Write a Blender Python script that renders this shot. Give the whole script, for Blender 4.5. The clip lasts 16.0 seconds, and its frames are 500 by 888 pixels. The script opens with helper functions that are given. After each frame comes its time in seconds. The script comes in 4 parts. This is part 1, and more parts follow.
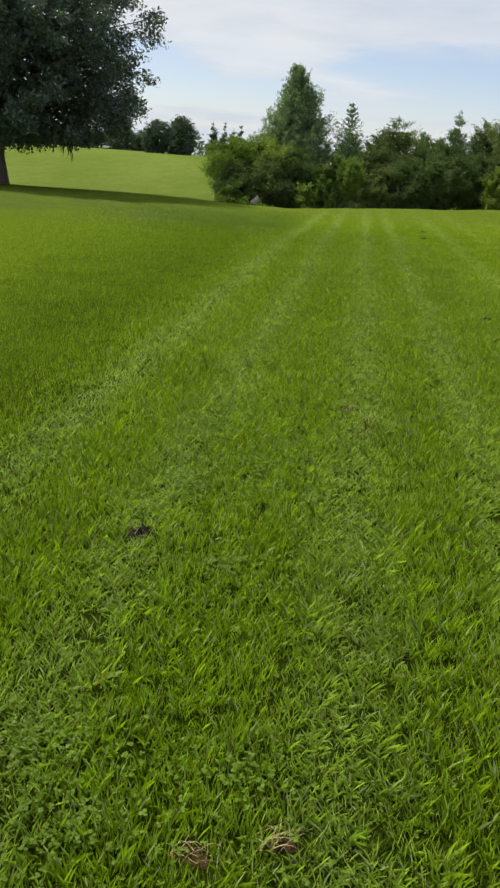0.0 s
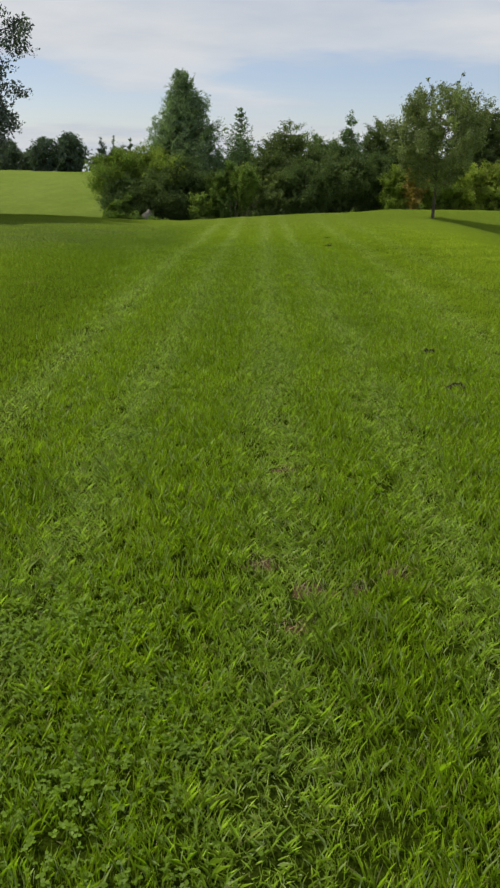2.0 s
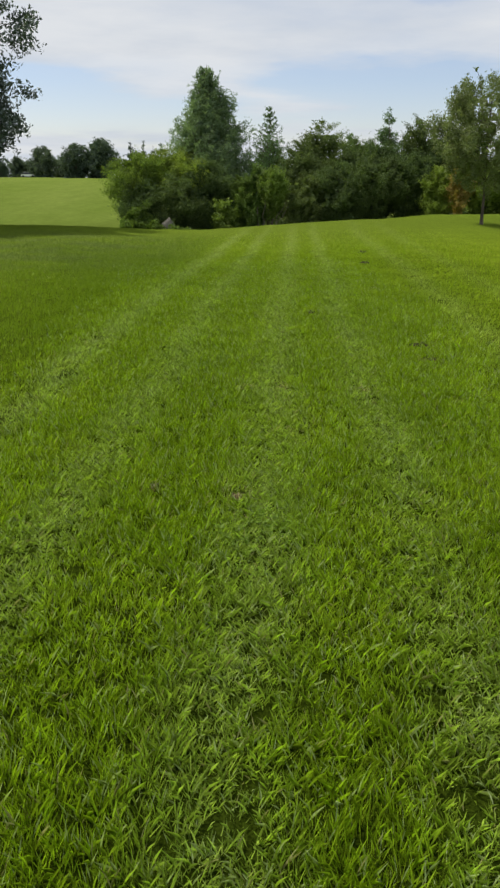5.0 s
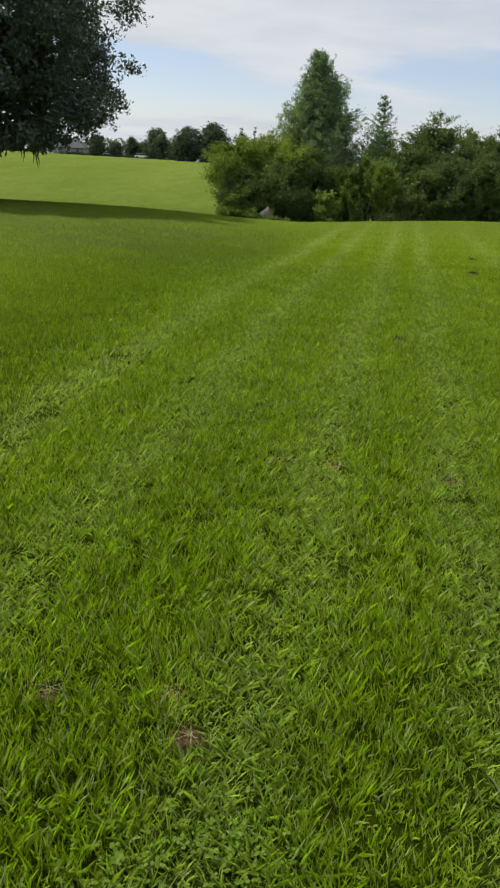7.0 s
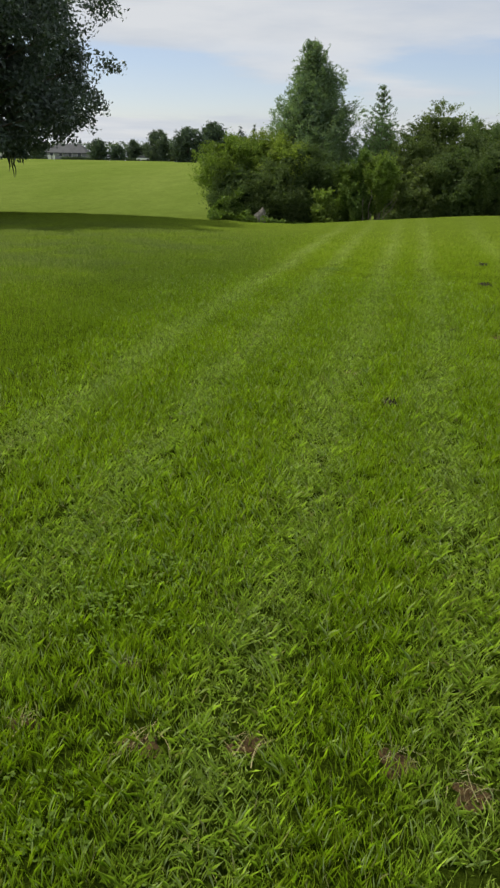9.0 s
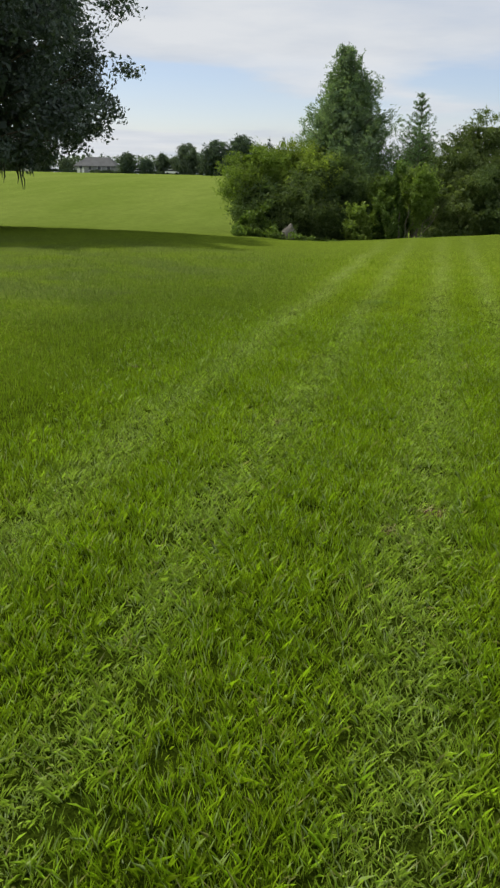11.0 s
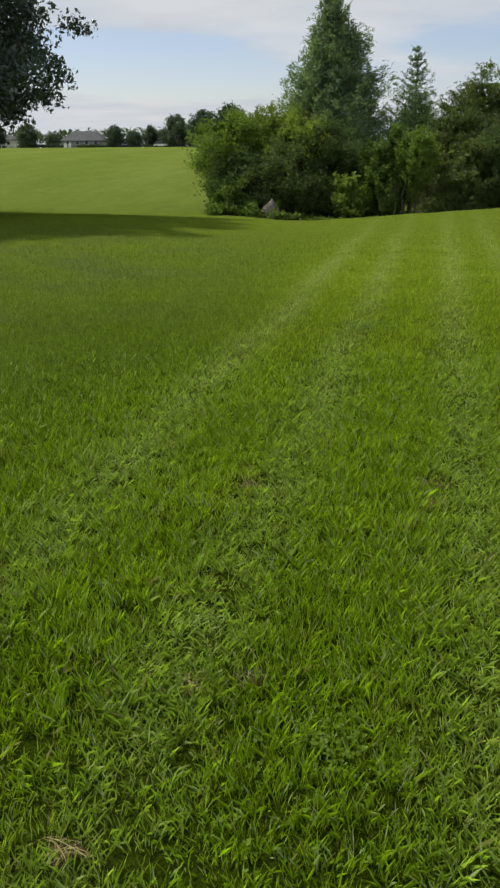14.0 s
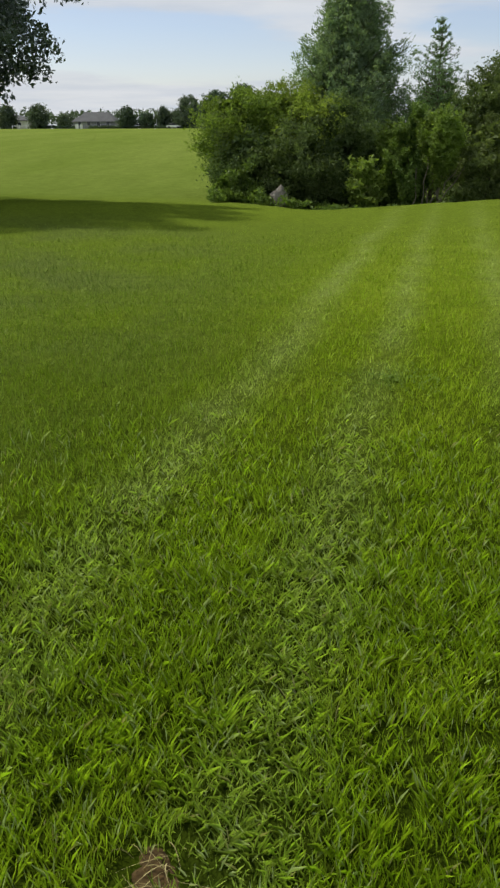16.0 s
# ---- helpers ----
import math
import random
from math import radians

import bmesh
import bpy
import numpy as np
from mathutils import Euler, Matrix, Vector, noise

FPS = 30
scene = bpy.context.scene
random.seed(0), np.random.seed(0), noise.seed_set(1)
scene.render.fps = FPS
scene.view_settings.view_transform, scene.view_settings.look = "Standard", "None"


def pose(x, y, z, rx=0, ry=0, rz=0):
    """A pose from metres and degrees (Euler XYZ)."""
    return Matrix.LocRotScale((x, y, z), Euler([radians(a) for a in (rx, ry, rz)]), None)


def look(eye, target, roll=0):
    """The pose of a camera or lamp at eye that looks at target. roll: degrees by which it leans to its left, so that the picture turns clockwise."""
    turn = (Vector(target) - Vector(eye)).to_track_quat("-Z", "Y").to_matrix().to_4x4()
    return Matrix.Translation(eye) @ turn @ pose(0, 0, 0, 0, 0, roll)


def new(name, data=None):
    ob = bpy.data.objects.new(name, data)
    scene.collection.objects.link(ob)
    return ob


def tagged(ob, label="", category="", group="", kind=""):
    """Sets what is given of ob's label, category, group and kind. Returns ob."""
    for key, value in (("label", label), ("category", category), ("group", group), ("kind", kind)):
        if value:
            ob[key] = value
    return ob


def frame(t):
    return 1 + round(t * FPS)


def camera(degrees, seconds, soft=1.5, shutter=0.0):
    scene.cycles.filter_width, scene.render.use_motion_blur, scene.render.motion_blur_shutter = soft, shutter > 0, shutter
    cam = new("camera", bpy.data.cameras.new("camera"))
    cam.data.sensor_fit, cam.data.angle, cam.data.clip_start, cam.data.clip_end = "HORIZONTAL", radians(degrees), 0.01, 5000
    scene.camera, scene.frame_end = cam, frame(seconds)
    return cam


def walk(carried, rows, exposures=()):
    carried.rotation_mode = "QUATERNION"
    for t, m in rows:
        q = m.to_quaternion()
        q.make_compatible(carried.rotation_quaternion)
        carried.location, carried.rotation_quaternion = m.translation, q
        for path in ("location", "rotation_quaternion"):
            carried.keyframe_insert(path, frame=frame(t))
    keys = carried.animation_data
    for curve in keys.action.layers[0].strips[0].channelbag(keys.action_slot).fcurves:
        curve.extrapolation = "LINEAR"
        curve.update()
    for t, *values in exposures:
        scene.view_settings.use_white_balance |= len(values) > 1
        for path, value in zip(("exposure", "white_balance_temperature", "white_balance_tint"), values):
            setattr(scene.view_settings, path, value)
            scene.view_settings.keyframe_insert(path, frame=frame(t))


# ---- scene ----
cam = camera(33.1, 16.0, soft=2.5)
PATH = [
    (0, (0.067, 0.166, 1.530), (0.110, 2.065, 0.902), 4.17),
    (0.3, (0.109, 0.506, 1.515), (0.140, 2.407, 0.897), 1.77),
    (0.5, (0.146, 0.762, 1.513), (0.102, 2.667, 0.905), -0.61),
    (1, (0.130, 1.420, 1.478), (0.219, 3.320, 0.859), 5.42),
    (1.5, (0.283, 2.009, 1.451), (0.585, 3.894, 0.856), 0.93),
    (2, (0.405, 2.594, 1.475), (0.640, 4.488, 0.877), 0.98),
    (2.5, (0.448, 3.187, 1.506), (0.814, 5.057, 0.899), 1.49),
    (3, (0.669, 3.727, 1.481), (0.915, 5.600, 0.822), 0.55),
    (3.5, (0.717, 4.323, 1.492), (0.934, 6.194, 0.819), 3.48),
    (4, (0.931, 4.900, 1.463), (1.139, 6.803, 0.883), 0.58),
    (4.2, (0.985, 5.122, 1.495), (1.133, 7.030, 0.915), 0.52),
    (6.3, (1.476, 7.338, 1.471), (1.637, 9.239, 0.869), -0.32),
    (6.5, (1.541, 7.513, 1.467), (1.599, 9.421, 0.869), -1.37),
    (7, (1.550, 8.046, 1.456), (1.491, 9.947, 0.840), 3.37),
    (7.5, (1.645, 8.472, 1.493), (1.635, 10.384, 0.907), -3.72),
    (7.6, (1.666, 8.589, 1.476), (1.546, 10.494, 0.879), -3.41),
    (8, (1.751, 9.092, 1.488), (1.742, 10.992, 0.863), 0.56),
    (8.5, (1.797, 9.661, 1.534), (1.880, 11.559, 0.909), 2.49),
    (9, (1.956, 10.286, 1.537), (1.864, 12.184, 0.916), 1.11),
    (9.2, (1.933, 10.521, 1.503), (1.772, 12.419, 0.894), 4.14),
    (11.3, (1.858, 13.398, 1.497), (1.681, 15.300, 0.904), 0.39),
    (11.5, (1.862, 13.647, 1.524), (1.632, 15.542, 0.926), -0.10),
    (12, (1.842, 14.292, 1.534), (1.724, 16.191, 0.919), 2.21),
    (12.5, (2.031, 14.921, 1.504), (1.922, 16.826, 0.906), 0.16),
    (12.6, (2.047, 15.053, 1.508), (1.880, 16.963, 0.937), 0.99),
    (13, (2.070, 15.551, 1.490), (1.978, 17.473, 0.944), 5.06),
    (13.5, (2.112, 16.152, 1.488), (2.013, 18.047, 0.857), 0.58),
    (14, (2.155, 16.765, 1.508), (2.001, 18.648, 0.854), -0.34),
    (14.5, (2.061, 17.387, 1.552), (1.866, 19.266, 0.893), -0.26),
    (15, (2.198, 18.004, 1.493), (2.023, 19.877, 0.814), 0.24),
    (15.5, (2.143, 18.664, 1.462), (2.002, 20.556, 0.831), 6.51),
    (16, (2.186, 19.199, 1.472), (2.005, 21.068, 0.782), -0.10),
]
walk(cam, [(t, look(eye, target, roll)) for t, eye, target, roll in PATH],
     [(0, 0.15), (0.5, 0.0), (1, -0.02), (2, -0.07), (2.5, -0.04), (3, 0.08), (4, 0.07), (7, 0.05), (7.5, 0.08), (8, 0.05), (8.5, -0.05), (9, -0.02),
      (11.5, 0.05), (12, 0.05), (13, -0.08), (13.5, -0.12), (14, -0.09), (15.5, 0.0), (16, 0.0)])

# ---- world, sun ----
SUN_AZ = Vector((-0.94, 0.34, 0))
SUN_EL = radians(57)
sun_data = bpy.data.lights.new("sun", "SUN")
sun_data.energy = 4.2
sun_data.angle = radians(2.4)
sun_data.color = (1.0, 0.95, 0.86)
sun = new("sun", sun_data)
to_sun = SUN_AZ.normalized() * math.cos(SUN_EL) + Vector((0, 0, math.sin(SUN_EL)))
sun.matrix_world = look(to_sun * 200, (0, 0, 0))


def nodes_of(tree_owner):
    tree_owner.use_nodes = True
    nt = tree_owner.node_tree
    nt.nodes.clear()
    return nt


def node(nt, kind, **sets):
    n = nt.nodes.new(kind)
    for key, value in sets.items():
        if key == "operation":
            n.operation = value
        elif key == "blend":
            n.blend_type = value
        elif key == "data":
            n.data_type = value
        else:
            n.inputs[key].default_value = value
    return n


def maths(nt, op, a, b=None, clamp=False):
    n = nt.nodes.new("ShaderNodeMath")
    n.operation = op
    n.use_clamp = clamp
    for i, v in enumerate((a, b)):
        if v is None:
            continue
        if isinstance(v, (int, float)):
            n.inputs[i].default_value = v
        else:
            nt.links.new(v, n.inputs[i])
    return n.outputs[0]


def ramp(nt, fac, stops):
    n = nt.nodes.new("ShaderNodeValToRGB")
    el = n.color_ramp.elements
    while len(el) < len(stops):
        el.new(0.5)
    for e, (p, c) in zip(el, stops):
        e.position = p
        e.color = (*c, 1) if len(c) == 3 else c
    nt.links.new(fac, n.inputs[0])
    return n.outputs[0]


def grey(v):
    return (v, v, v)


def mix(nt, fac, a, b, blend="MIX"):
    n = nt.nodes.new("ShaderNodeMix")
    n.data_type = "RGBA"
    n.blend_type = blend
    for sock, v in ((n.inputs["Factor"], fac), (n.inputs[6], a), (n.inputs[7], b)):
        if isinstance(v, (int, float)):
            sock.default_value = v
        elif isinstance(v, tuple):
            sock.default_value = (*v, 1)
        else:
            nt.links.new(v, sock)
    return n.outputs[2]


def noise_tex(nt, vec, scale, detail=3.0, rough=0.55):
    n = nt.nodes.new("ShaderNodeTexNoise")
    n.inputs["Scale"].default_value = scale
    n.inputs["Detail"].default_value = detail
    n.inputs["Roughness"].default_value = rough
    if vec is not None:
        nt.links.new(vec, n.inputs["Vector"])
    return n.outputs["Fac"]


world = bpy.data.worlds.new("sky")
scene.world = world
nt = nodes_of(world)
sky = nt.nodes.new("ShaderNodeTexSky")
sky.sky_type = "NISHITA"
sky.sun_disc = False
sky.sun_elevation = SUN_EL
sky.sun_rotation = math.atan2(to_sun.x, to_sun.y)
sky.air_density, sky.dust_density, sky.ozone_density = 1.0, 0.5, 1.4
coord = nt.nodes.new("ShaderNodeTexCoord")
sep = nt.nodes.new("ShaderNodeSeparateXYZ")
nt.links.new(coord.outputs["Generated"], sep.inputs[0])
up = maths(nt, "MAXIMUM", sep.outputs[2], 0.0)
# cloud sheets lie flat high above: their pattern is squeezed towards the horizon
low = maths(nt, "ADD", up, 0.045)
px = maths(nt, "DIVIDE", sep.outputs[0], low)
py = maths(nt, "DIVIDE", sep.outputs[1], low)
comb = nt.nodes.new("ShaderNodeCombineXYZ")
nt.links.new(px, comb.inputs[0])
nt.links.new(py, comb.inputs[1])
sheet = noise_tex(nt, comb.outputs[0], 0.36, 7.0, 0.55)
comb2 = nt.nodes.new("ShaderNodeCombineXYZ")
nt.links.new(maths(nt, "MULTIPLY", sep.outputs[0], 2.6), comb2.inputs[0])
nt.links.new(maths(nt, "MULTIPLY", sep.outputs[1], 2.6), comb2.inputs[1])
nt.links.new(maths(nt, "MULTIPLY", up, 11.0), comb2.inputs[2])
streak = noise_tex(nt, comb2.outputs[0], 1.25, 5.0, 0.5)
# cover by height above the horizon: haze, a clearer belt, then the main sheet
cover = ramp(nt, maths(nt, "MULTIPLY", up, 4.0),
             [(0.0, grey(1.25)), (0.15, grey(0.96)), (0.28, grey(0.66)), (0.42, grey(0.60)), (0.56, grey(0.97)), (1.0, grey(0.93))])
dens = maths(nt, "ADD", maths(nt, "ADD", maths(nt, "MULTIPLY", sheet, 1.0), maths(nt, "MULTIPLY", streak, 1.25)), maths(nt, "SUBTRACT", cover, 1.64))
cloud = ramp(nt, dens, [(0.0, grey(0.0)), (0.17, grey(0.10)), (0.32, grey(0.82)), (0.55, grey(1.0))])
shade = maths(nt, "ADD", maths(nt, "MULTIPLY", noise_tex(nt, comb.outputs[0], 0.8, 5.0, 0.6), 0.5), maths(nt, "MULTIPLY", streak, 0.5))
cloud_col = ramp(nt, shade, [(0.38, (0.66, 0.72, 0.81)), (0.60, (0.84, 0.87, 0.91))])
sky_bg = node(nt, "ShaderNodeBackground", Strength=0.12)
nt.links.new(mix(nt, 1.0, sky.outputs[0], (1.06, 0.98, 1.04), "MULTIPLY"), sky_bg.inputs[0])
cloud_bg = node(nt, "ShaderNodeBackground", Strength=0.84)
nt.links.new(cloud_col, cloud_bg.inputs[0])
both = nt.nodes.new("ShaderNodeMixShader")
nt.links.new(cloud, both.inputs[0])
nt.links.new(sky_bg.outputs[0], both.inputs[1])
nt.links.new(cloud_bg.outputs[0], both.inputs[2])
out = nt.nodes.new("ShaderNodeOutputWorld")
nt.links.new(both.outputs[0], out.inputs[0])


# ---- materials ----
def material(name):
    m = bpy.data.materials.new(name)
    return m, nodes_of(m)


def finish(nt, shader):
    o = nt.nodes.new("ShaderNodeOutputMaterial")
    nt.links.new(shader, o.inputs[0])


def principled(nt, color, rough=0.8, metal=0.0, spec=0.3):
    p = nt.nodes.new("ShaderNodeBsdfPrincipled")
    if isinstance(color, tuple):
        p.inputs["Base Color"].default_value = (*color, 1)
    else:
        nt.links.new(color, p.inputs["Base Color"])
    p.inputs["Roughness"].default_value = rough
    p.inputs["Metallic"].default_value = metal
    p.inputs["Specular IOR Level"].default_value = spec
    return p


def bumped(nt, p, height, strength, distance):
    b = nt.nodes.new("ShaderNodeBump")
    b.inputs["Strength"].default_value = strength
    b.inputs["Distance"].default_value = distance
    nt.links.new(height, b.inputs["Height"])
    nt.links.new(b.outputs[0], p.inputs["Normal"])


def place(nt):
    g = nt.nodes.new("ShaderNodeNewGeometry")
    return g.outputs["Position"], g.outputs["Random Per Island"]


TRACK_X, TRACK_SLOPE = -1.58, 0.133


def mow_lines(nt, pos):
    """Lighter wheel and mower tracks that run along the lawn, 0 to 1, and a mask for the deeper green side beyond the
    first of them and past the crest.
    """
    s = nt.nodes.new("ShaderNodeSeparateXYZ")
    nt.links.new(pos, s.inputs[0])
    wob = maths(nt, "MULTIPLY", maths(nt, "SUBTRACT", noise_tex(nt, pos, 0.35, 2.0), 0.5), 0.5)
    u = maths(nt, "ADD", maths(nt, "SUBTRACT", maths(nt, "SUBTRACT", s.outputs[0], TRACK_X), maths(nt, "MULTIPLY", s.outputs[1], TRACK_SLOPE)), wob)
    total = None
    for at, wide, much in ((0.0, 0.28, 1.0), (0.82, 0.25, 0.85), (1.75, 0.27, 0.8), (2.45, 0.25, 0.75), (3.9, 0.35, 0.5), (4.9, 0.3, 0.4)):
        d = maths(nt, "ABSOLUTE", maths(nt, "SUBTRACT", u, at))
        line = maths(nt, "MULTIPLY", maths(nt, "SUBTRACT", 1.0, maths(nt, "DIVIDE", d, wide), clamp=True), much)
        total = line if total is None else maths(nt, "MAXIMUM", total, line)
    patchy = ramp(nt, noise_tex(nt, pos, 1.6, 3.0), [(0.34, grey(0.45)), (0.6, grey(1.0))])
    # tracks fade beyond y 30 to match how they look from the camera
    track_fade = maths(nt, "SUBTRACT", 1.0, maths(nt, "MULTIPLY", maths(nt, "SUBTRACT", s.outputs[1], 30.0), 0.07), clamp=True)
    total = maths(nt, "MULTIPLY", maths(nt, "MULTIPLY", total, patchy), track_fade)
    deep_green = maths(nt, "MULTIPLY", maths(nt, "SUBTRACT", -0.05, u), 1.1, clamp=True)
    near = maths(nt, "SUBTRACT", 1.0, maths(nt, "MULTIPLY", maths(nt, "SUBTRACT", s.outputs[1], 30.0), 0.12), clamp=True)
    crest = maths(nt, "ADD", 3.6, maths(nt, "MULTIPLY", s.outputs[1], 0.22))
    dip = maths(nt, "MULTIPLY", maths(nt, "SUBTRACT", s.outputs[0], crest), 0.7, clamp=True)
    dip = maths(nt, "MULTIPLY", dip, maths(nt, "SUBTRACT", 43.0, s.outputs[1], clamp=True))
    return total, maths(nt, "MAXIMUM", maths(nt, "MULTIPLY", deep_green, near), maths(nt, "MULTIPLY", dip, 0.8)), s


def lawn_colour(nt, pos):
    line, deep_green, s = mow_lines(nt, pos)
    big = noise_tex(nt, pos, 0.22, 4.0)
    mid = noise_tex(nt, pos, 1.3, 4.0)
    c = ramp(nt, mid, [(0.3, (0.158, 0.236, 0.008)), (0.52, (0.212, 0.306, 0.012)), (0.72, (0.252, 0.336, 0.018))])
    c = mix(nt, maths(nt, "MULTIPLY", big, 0.5), c, (0.212, 0.302, 0.012))
    c = mix(nt, maths(nt, "MULTIPLY", deep_green, 0.9), c, (0.150, 0.228, 0.009))
    # a duller, greyer stretch beyond the tracks, and greyer green along the far lip
    dull = maths(nt, "MULTIPLY", maths(nt, "SUBTRACT", s.outputs[1], 19.0), 0.14, clamp=True)
    dull = maths(nt, "MULTIPLY", dull, maths(nt, "MULTIPLY", maths(nt, "SUBTRACT", 37.5, s.outputs[1]), 0.3, clamp=True))
    dull = maths(nt, "MULTIPLY", dull, maths(nt, "MULTIPLY", maths(nt, "SUBTRACT", 2.5, s.outputs[0]), 0.3, clamp=True))
    dull = maths(nt, "MULTIPLY", dull, ramp(nt, noise_tex(nt, pos, 0.55, 4.0, 0.6), [(0.36, grey(0.2)), (0.6, grey(0.9))]))
    c = mix(nt, dull, c, (0.120, 0.160, 0.042))
    lip = maths(nt, "MULTIPLY", maths(nt, "SUBTRACT", s.outputs[1], 25.0), 0.09, clamp=True)
    c = mix(nt, maths(nt, "MULTIPLY", lip, 0.65), c, (0.146, 0.208, 0.026))
    # pale track colour has the sheen of leaning blades painted in
    c = mix(nt, maths(nt, "MULTIPLY", line, 0.85), c, (0.272, 0.352, 0.076))
    return c, line, deep_green, s


# short grass seen as a sheet: thatch with painted gap shade near by, a mown meadow far off
ground_mat, nt = material("mown_grass_ground")
pos, _ = place(nt)
c, line, deep_green, s = lawn_colour(nt, pos)
fine = noise_tex(nt, pos, 28.0, 5.0, 0.7)
tuft = noise_tex(nt, pos, 7.0, 4.0, 0.65)
c = mix(nt, 0.75, c, ramp(nt, fine, [(0.3, grey(0.42)), (0.7, grey(1.35))]), "MULTIPLY")
c = mix(nt, 0.55, c, ramp(nt, tuft, [(0.3, grey(0.65)), (0.7, grey(1.3))]), "MULTIPLY")
# thatch and soil tone plus painted shade between blades, dark along the camera's path
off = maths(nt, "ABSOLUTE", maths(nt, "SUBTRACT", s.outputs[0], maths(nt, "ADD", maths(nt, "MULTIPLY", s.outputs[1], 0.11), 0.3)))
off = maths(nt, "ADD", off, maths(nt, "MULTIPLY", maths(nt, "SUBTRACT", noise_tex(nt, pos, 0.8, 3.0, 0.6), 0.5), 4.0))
gap_shade = maths(nt, "SUBTRACT", 1.0, maths(nt, "MULTIPLY", maths(nt, "SUBTRACT", off, 1.3), 0.26), clamp=True)
gap_shade = maths(nt, "MULTIPLY", gap_shade, maths(nt, "MULTIPLY", maths(nt, "ADD", s.outputs[1], 5.0), 0.17, clamp=True))
gap_shade = maths(nt, "MULTIPLY", gap_shade, maths(nt, "SUBTRACT", 1.0, maths(nt, "MULTIPLY", maths(nt, "SUBTRACT", s.outputs[1], 22.0), 0.16), clamp=True))
c = mix(nt, 0.18, c, (0.125, 0.165, 0.036))
c = mix(nt, 1.0, c, grey(0.84), "MULTIPLY")
c = mix(nt, maths(nt, "MULTIPLY", gap_shade, 0.97), c, mix(nt, fine, (0.009, 0.015, 0.001), (0.040, 0.063, 0.005)))
meadow = maths(nt, "MULTIPLY", maths(nt, "SUBTRACT", s.outputs[1], 43.0), 0.16, clamp=True)
stretch = nt.nodes.new("ShaderNodeMapping")
stretch.inputs["Scale"].default_value = (1.3, 0.3, 1.0)
nt.links.new(pos, stretch.inputs["Vector"])
dry = noise_tex(nt, stretch.outputs[0], 0.11, 5.0)
bands = noise_tex(nt, stretch.outputs[0], 0.8, 6.0, 0.7)
mc = ramp(nt, dry, [(0.3, (0.118, 0.168, 0.026)), (0.7, (0.166, 0.214, 0.044))])
mc = mix(nt, 0.45, mc, ramp(nt, bands, [(0.3, grey(0.80)), (0.7, grey(1.22))]), "MULTIPLY")
mc = mix(nt, 0.6, mc, ramp(nt, noise_tex(nt, pos, 2.6, 4.0, 0.7), [(0.3, grey(0.76)), (0.7, grey(1.2))]), "MULTIPLY")
c = mix(nt, meadow, c, mc)
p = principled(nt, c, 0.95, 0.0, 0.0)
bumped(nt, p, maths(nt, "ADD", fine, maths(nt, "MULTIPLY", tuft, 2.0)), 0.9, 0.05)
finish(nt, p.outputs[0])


def leaf_material(name, dark, mid, light, through_amount=0.35, rough=0.5, odd=None, lawn=False, patch=0.9, gloss=0.3):
    m, nt = material(name)
    pos, isle = place(nt)
    if lawn:
        base, line, deep_green, _ = lawn_colour(nt, pos)
        tone = ramp(nt, isle, [(0.0, grey(0.65)), (0.5, grey(1.3)), (0.85, grey(1.75)), (1.0, grey(2.3))] if odd else [(0.0, grey(0.8)), (1.0, grey(1.45))])
        c = mix(nt, 1.0, base, tone, "MULTIPLY")
        if odd:
            pick = maths(nt, "FRACT", maths(nt, "MULTIPLY", isle, 37.0))
            # an eighth of the blades get a pale colour that paints in glints
            c = mix(nt, maths(nt, "MULTIPLY", maths(nt, "GREATER_THAN", pick, 0.875), 0.8), c, (0.45, 0.53, 0.26))
            c = mix(nt, maths(nt, "MULTIPLY", maths(nt, "GREATER_THAN", pick, 0.975), 0.85), c, odd)
    else:
        c = ramp(nt, isle, [(0.0, dark), (0.5, mid), (1.0, light)])
        blotch = noise_tex(nt, pos, patch, 3.0)
        c = mix(nt, 0.8, c, ramp(nt, blotch, [(0.32, grey(0.6)), (0.68, grey(1.35))]), "MULTIPLY")
        info = nt.nodes.new("ShaderNodeObjectInfo")
        own = ramp(nt, info.outputs["Random"], [(0.0, (0.78, 0.86, 0.80)), (1.0, (1.26, 1.18, 1.0))])
        c = mix(nt, 1.0, c, own, "MULTIPLY")
        if odd:
            rare = maths(nt, "GREATER_THAN", maths(nt, "FRACT", maths(nt, "MULTIPLY", isle, 41.0)), 0.9)
            c = mix(nt, maths(nt, "MULTIPLY", rare, 0.8), c, odd)
    p = principled(nt, c, rough, 0.0, gloss)
    t = nt.nodes.new("ShaderNodeBsdfTranslucent")
    nt.links.new(mix(nt, 1.0, c, (1.14, 1.25, 0.68) if lawn else (1.15, 1.25, 0.55), "MULTIPLY"), t.inputs[0])
    ms = nt.nodes.new("ShaderNodeMixShader")
    ms.inputs[0].default_value = through_amount
    nt.links.new(p.outputs[0], ms.inputs[1])
    nt.links.new(t.outputs[0], ms.inputs[2])
    finish(nt, ms.outputs[0])
    return m


blade_mat = leaf_material("grass_blades", None, None, None, 0.34, 0.42, (0.36, 0.33, 0.14), lawn=True, gloss=0.28)
sward_mat = leaf_material("grass_sward", None, None, None, 0.26, 0.55, None, lawn=True, gloss=0.10)
clover_mat = leaf_material("clover_leaves", (0.110, 0.176, 0.012), (0.148, 0.224, 0.018), (0.190, 0.270, 0.030), 0.38, 0.5, gloss=0.14)
straw_mat = leaf_material("dry_straw", (0.19, 0.165, 0.08), (0.29, 0.255, 0.13), (0.41, 0.37, 0.20), 0.15, 0.6, gloss=0.1)
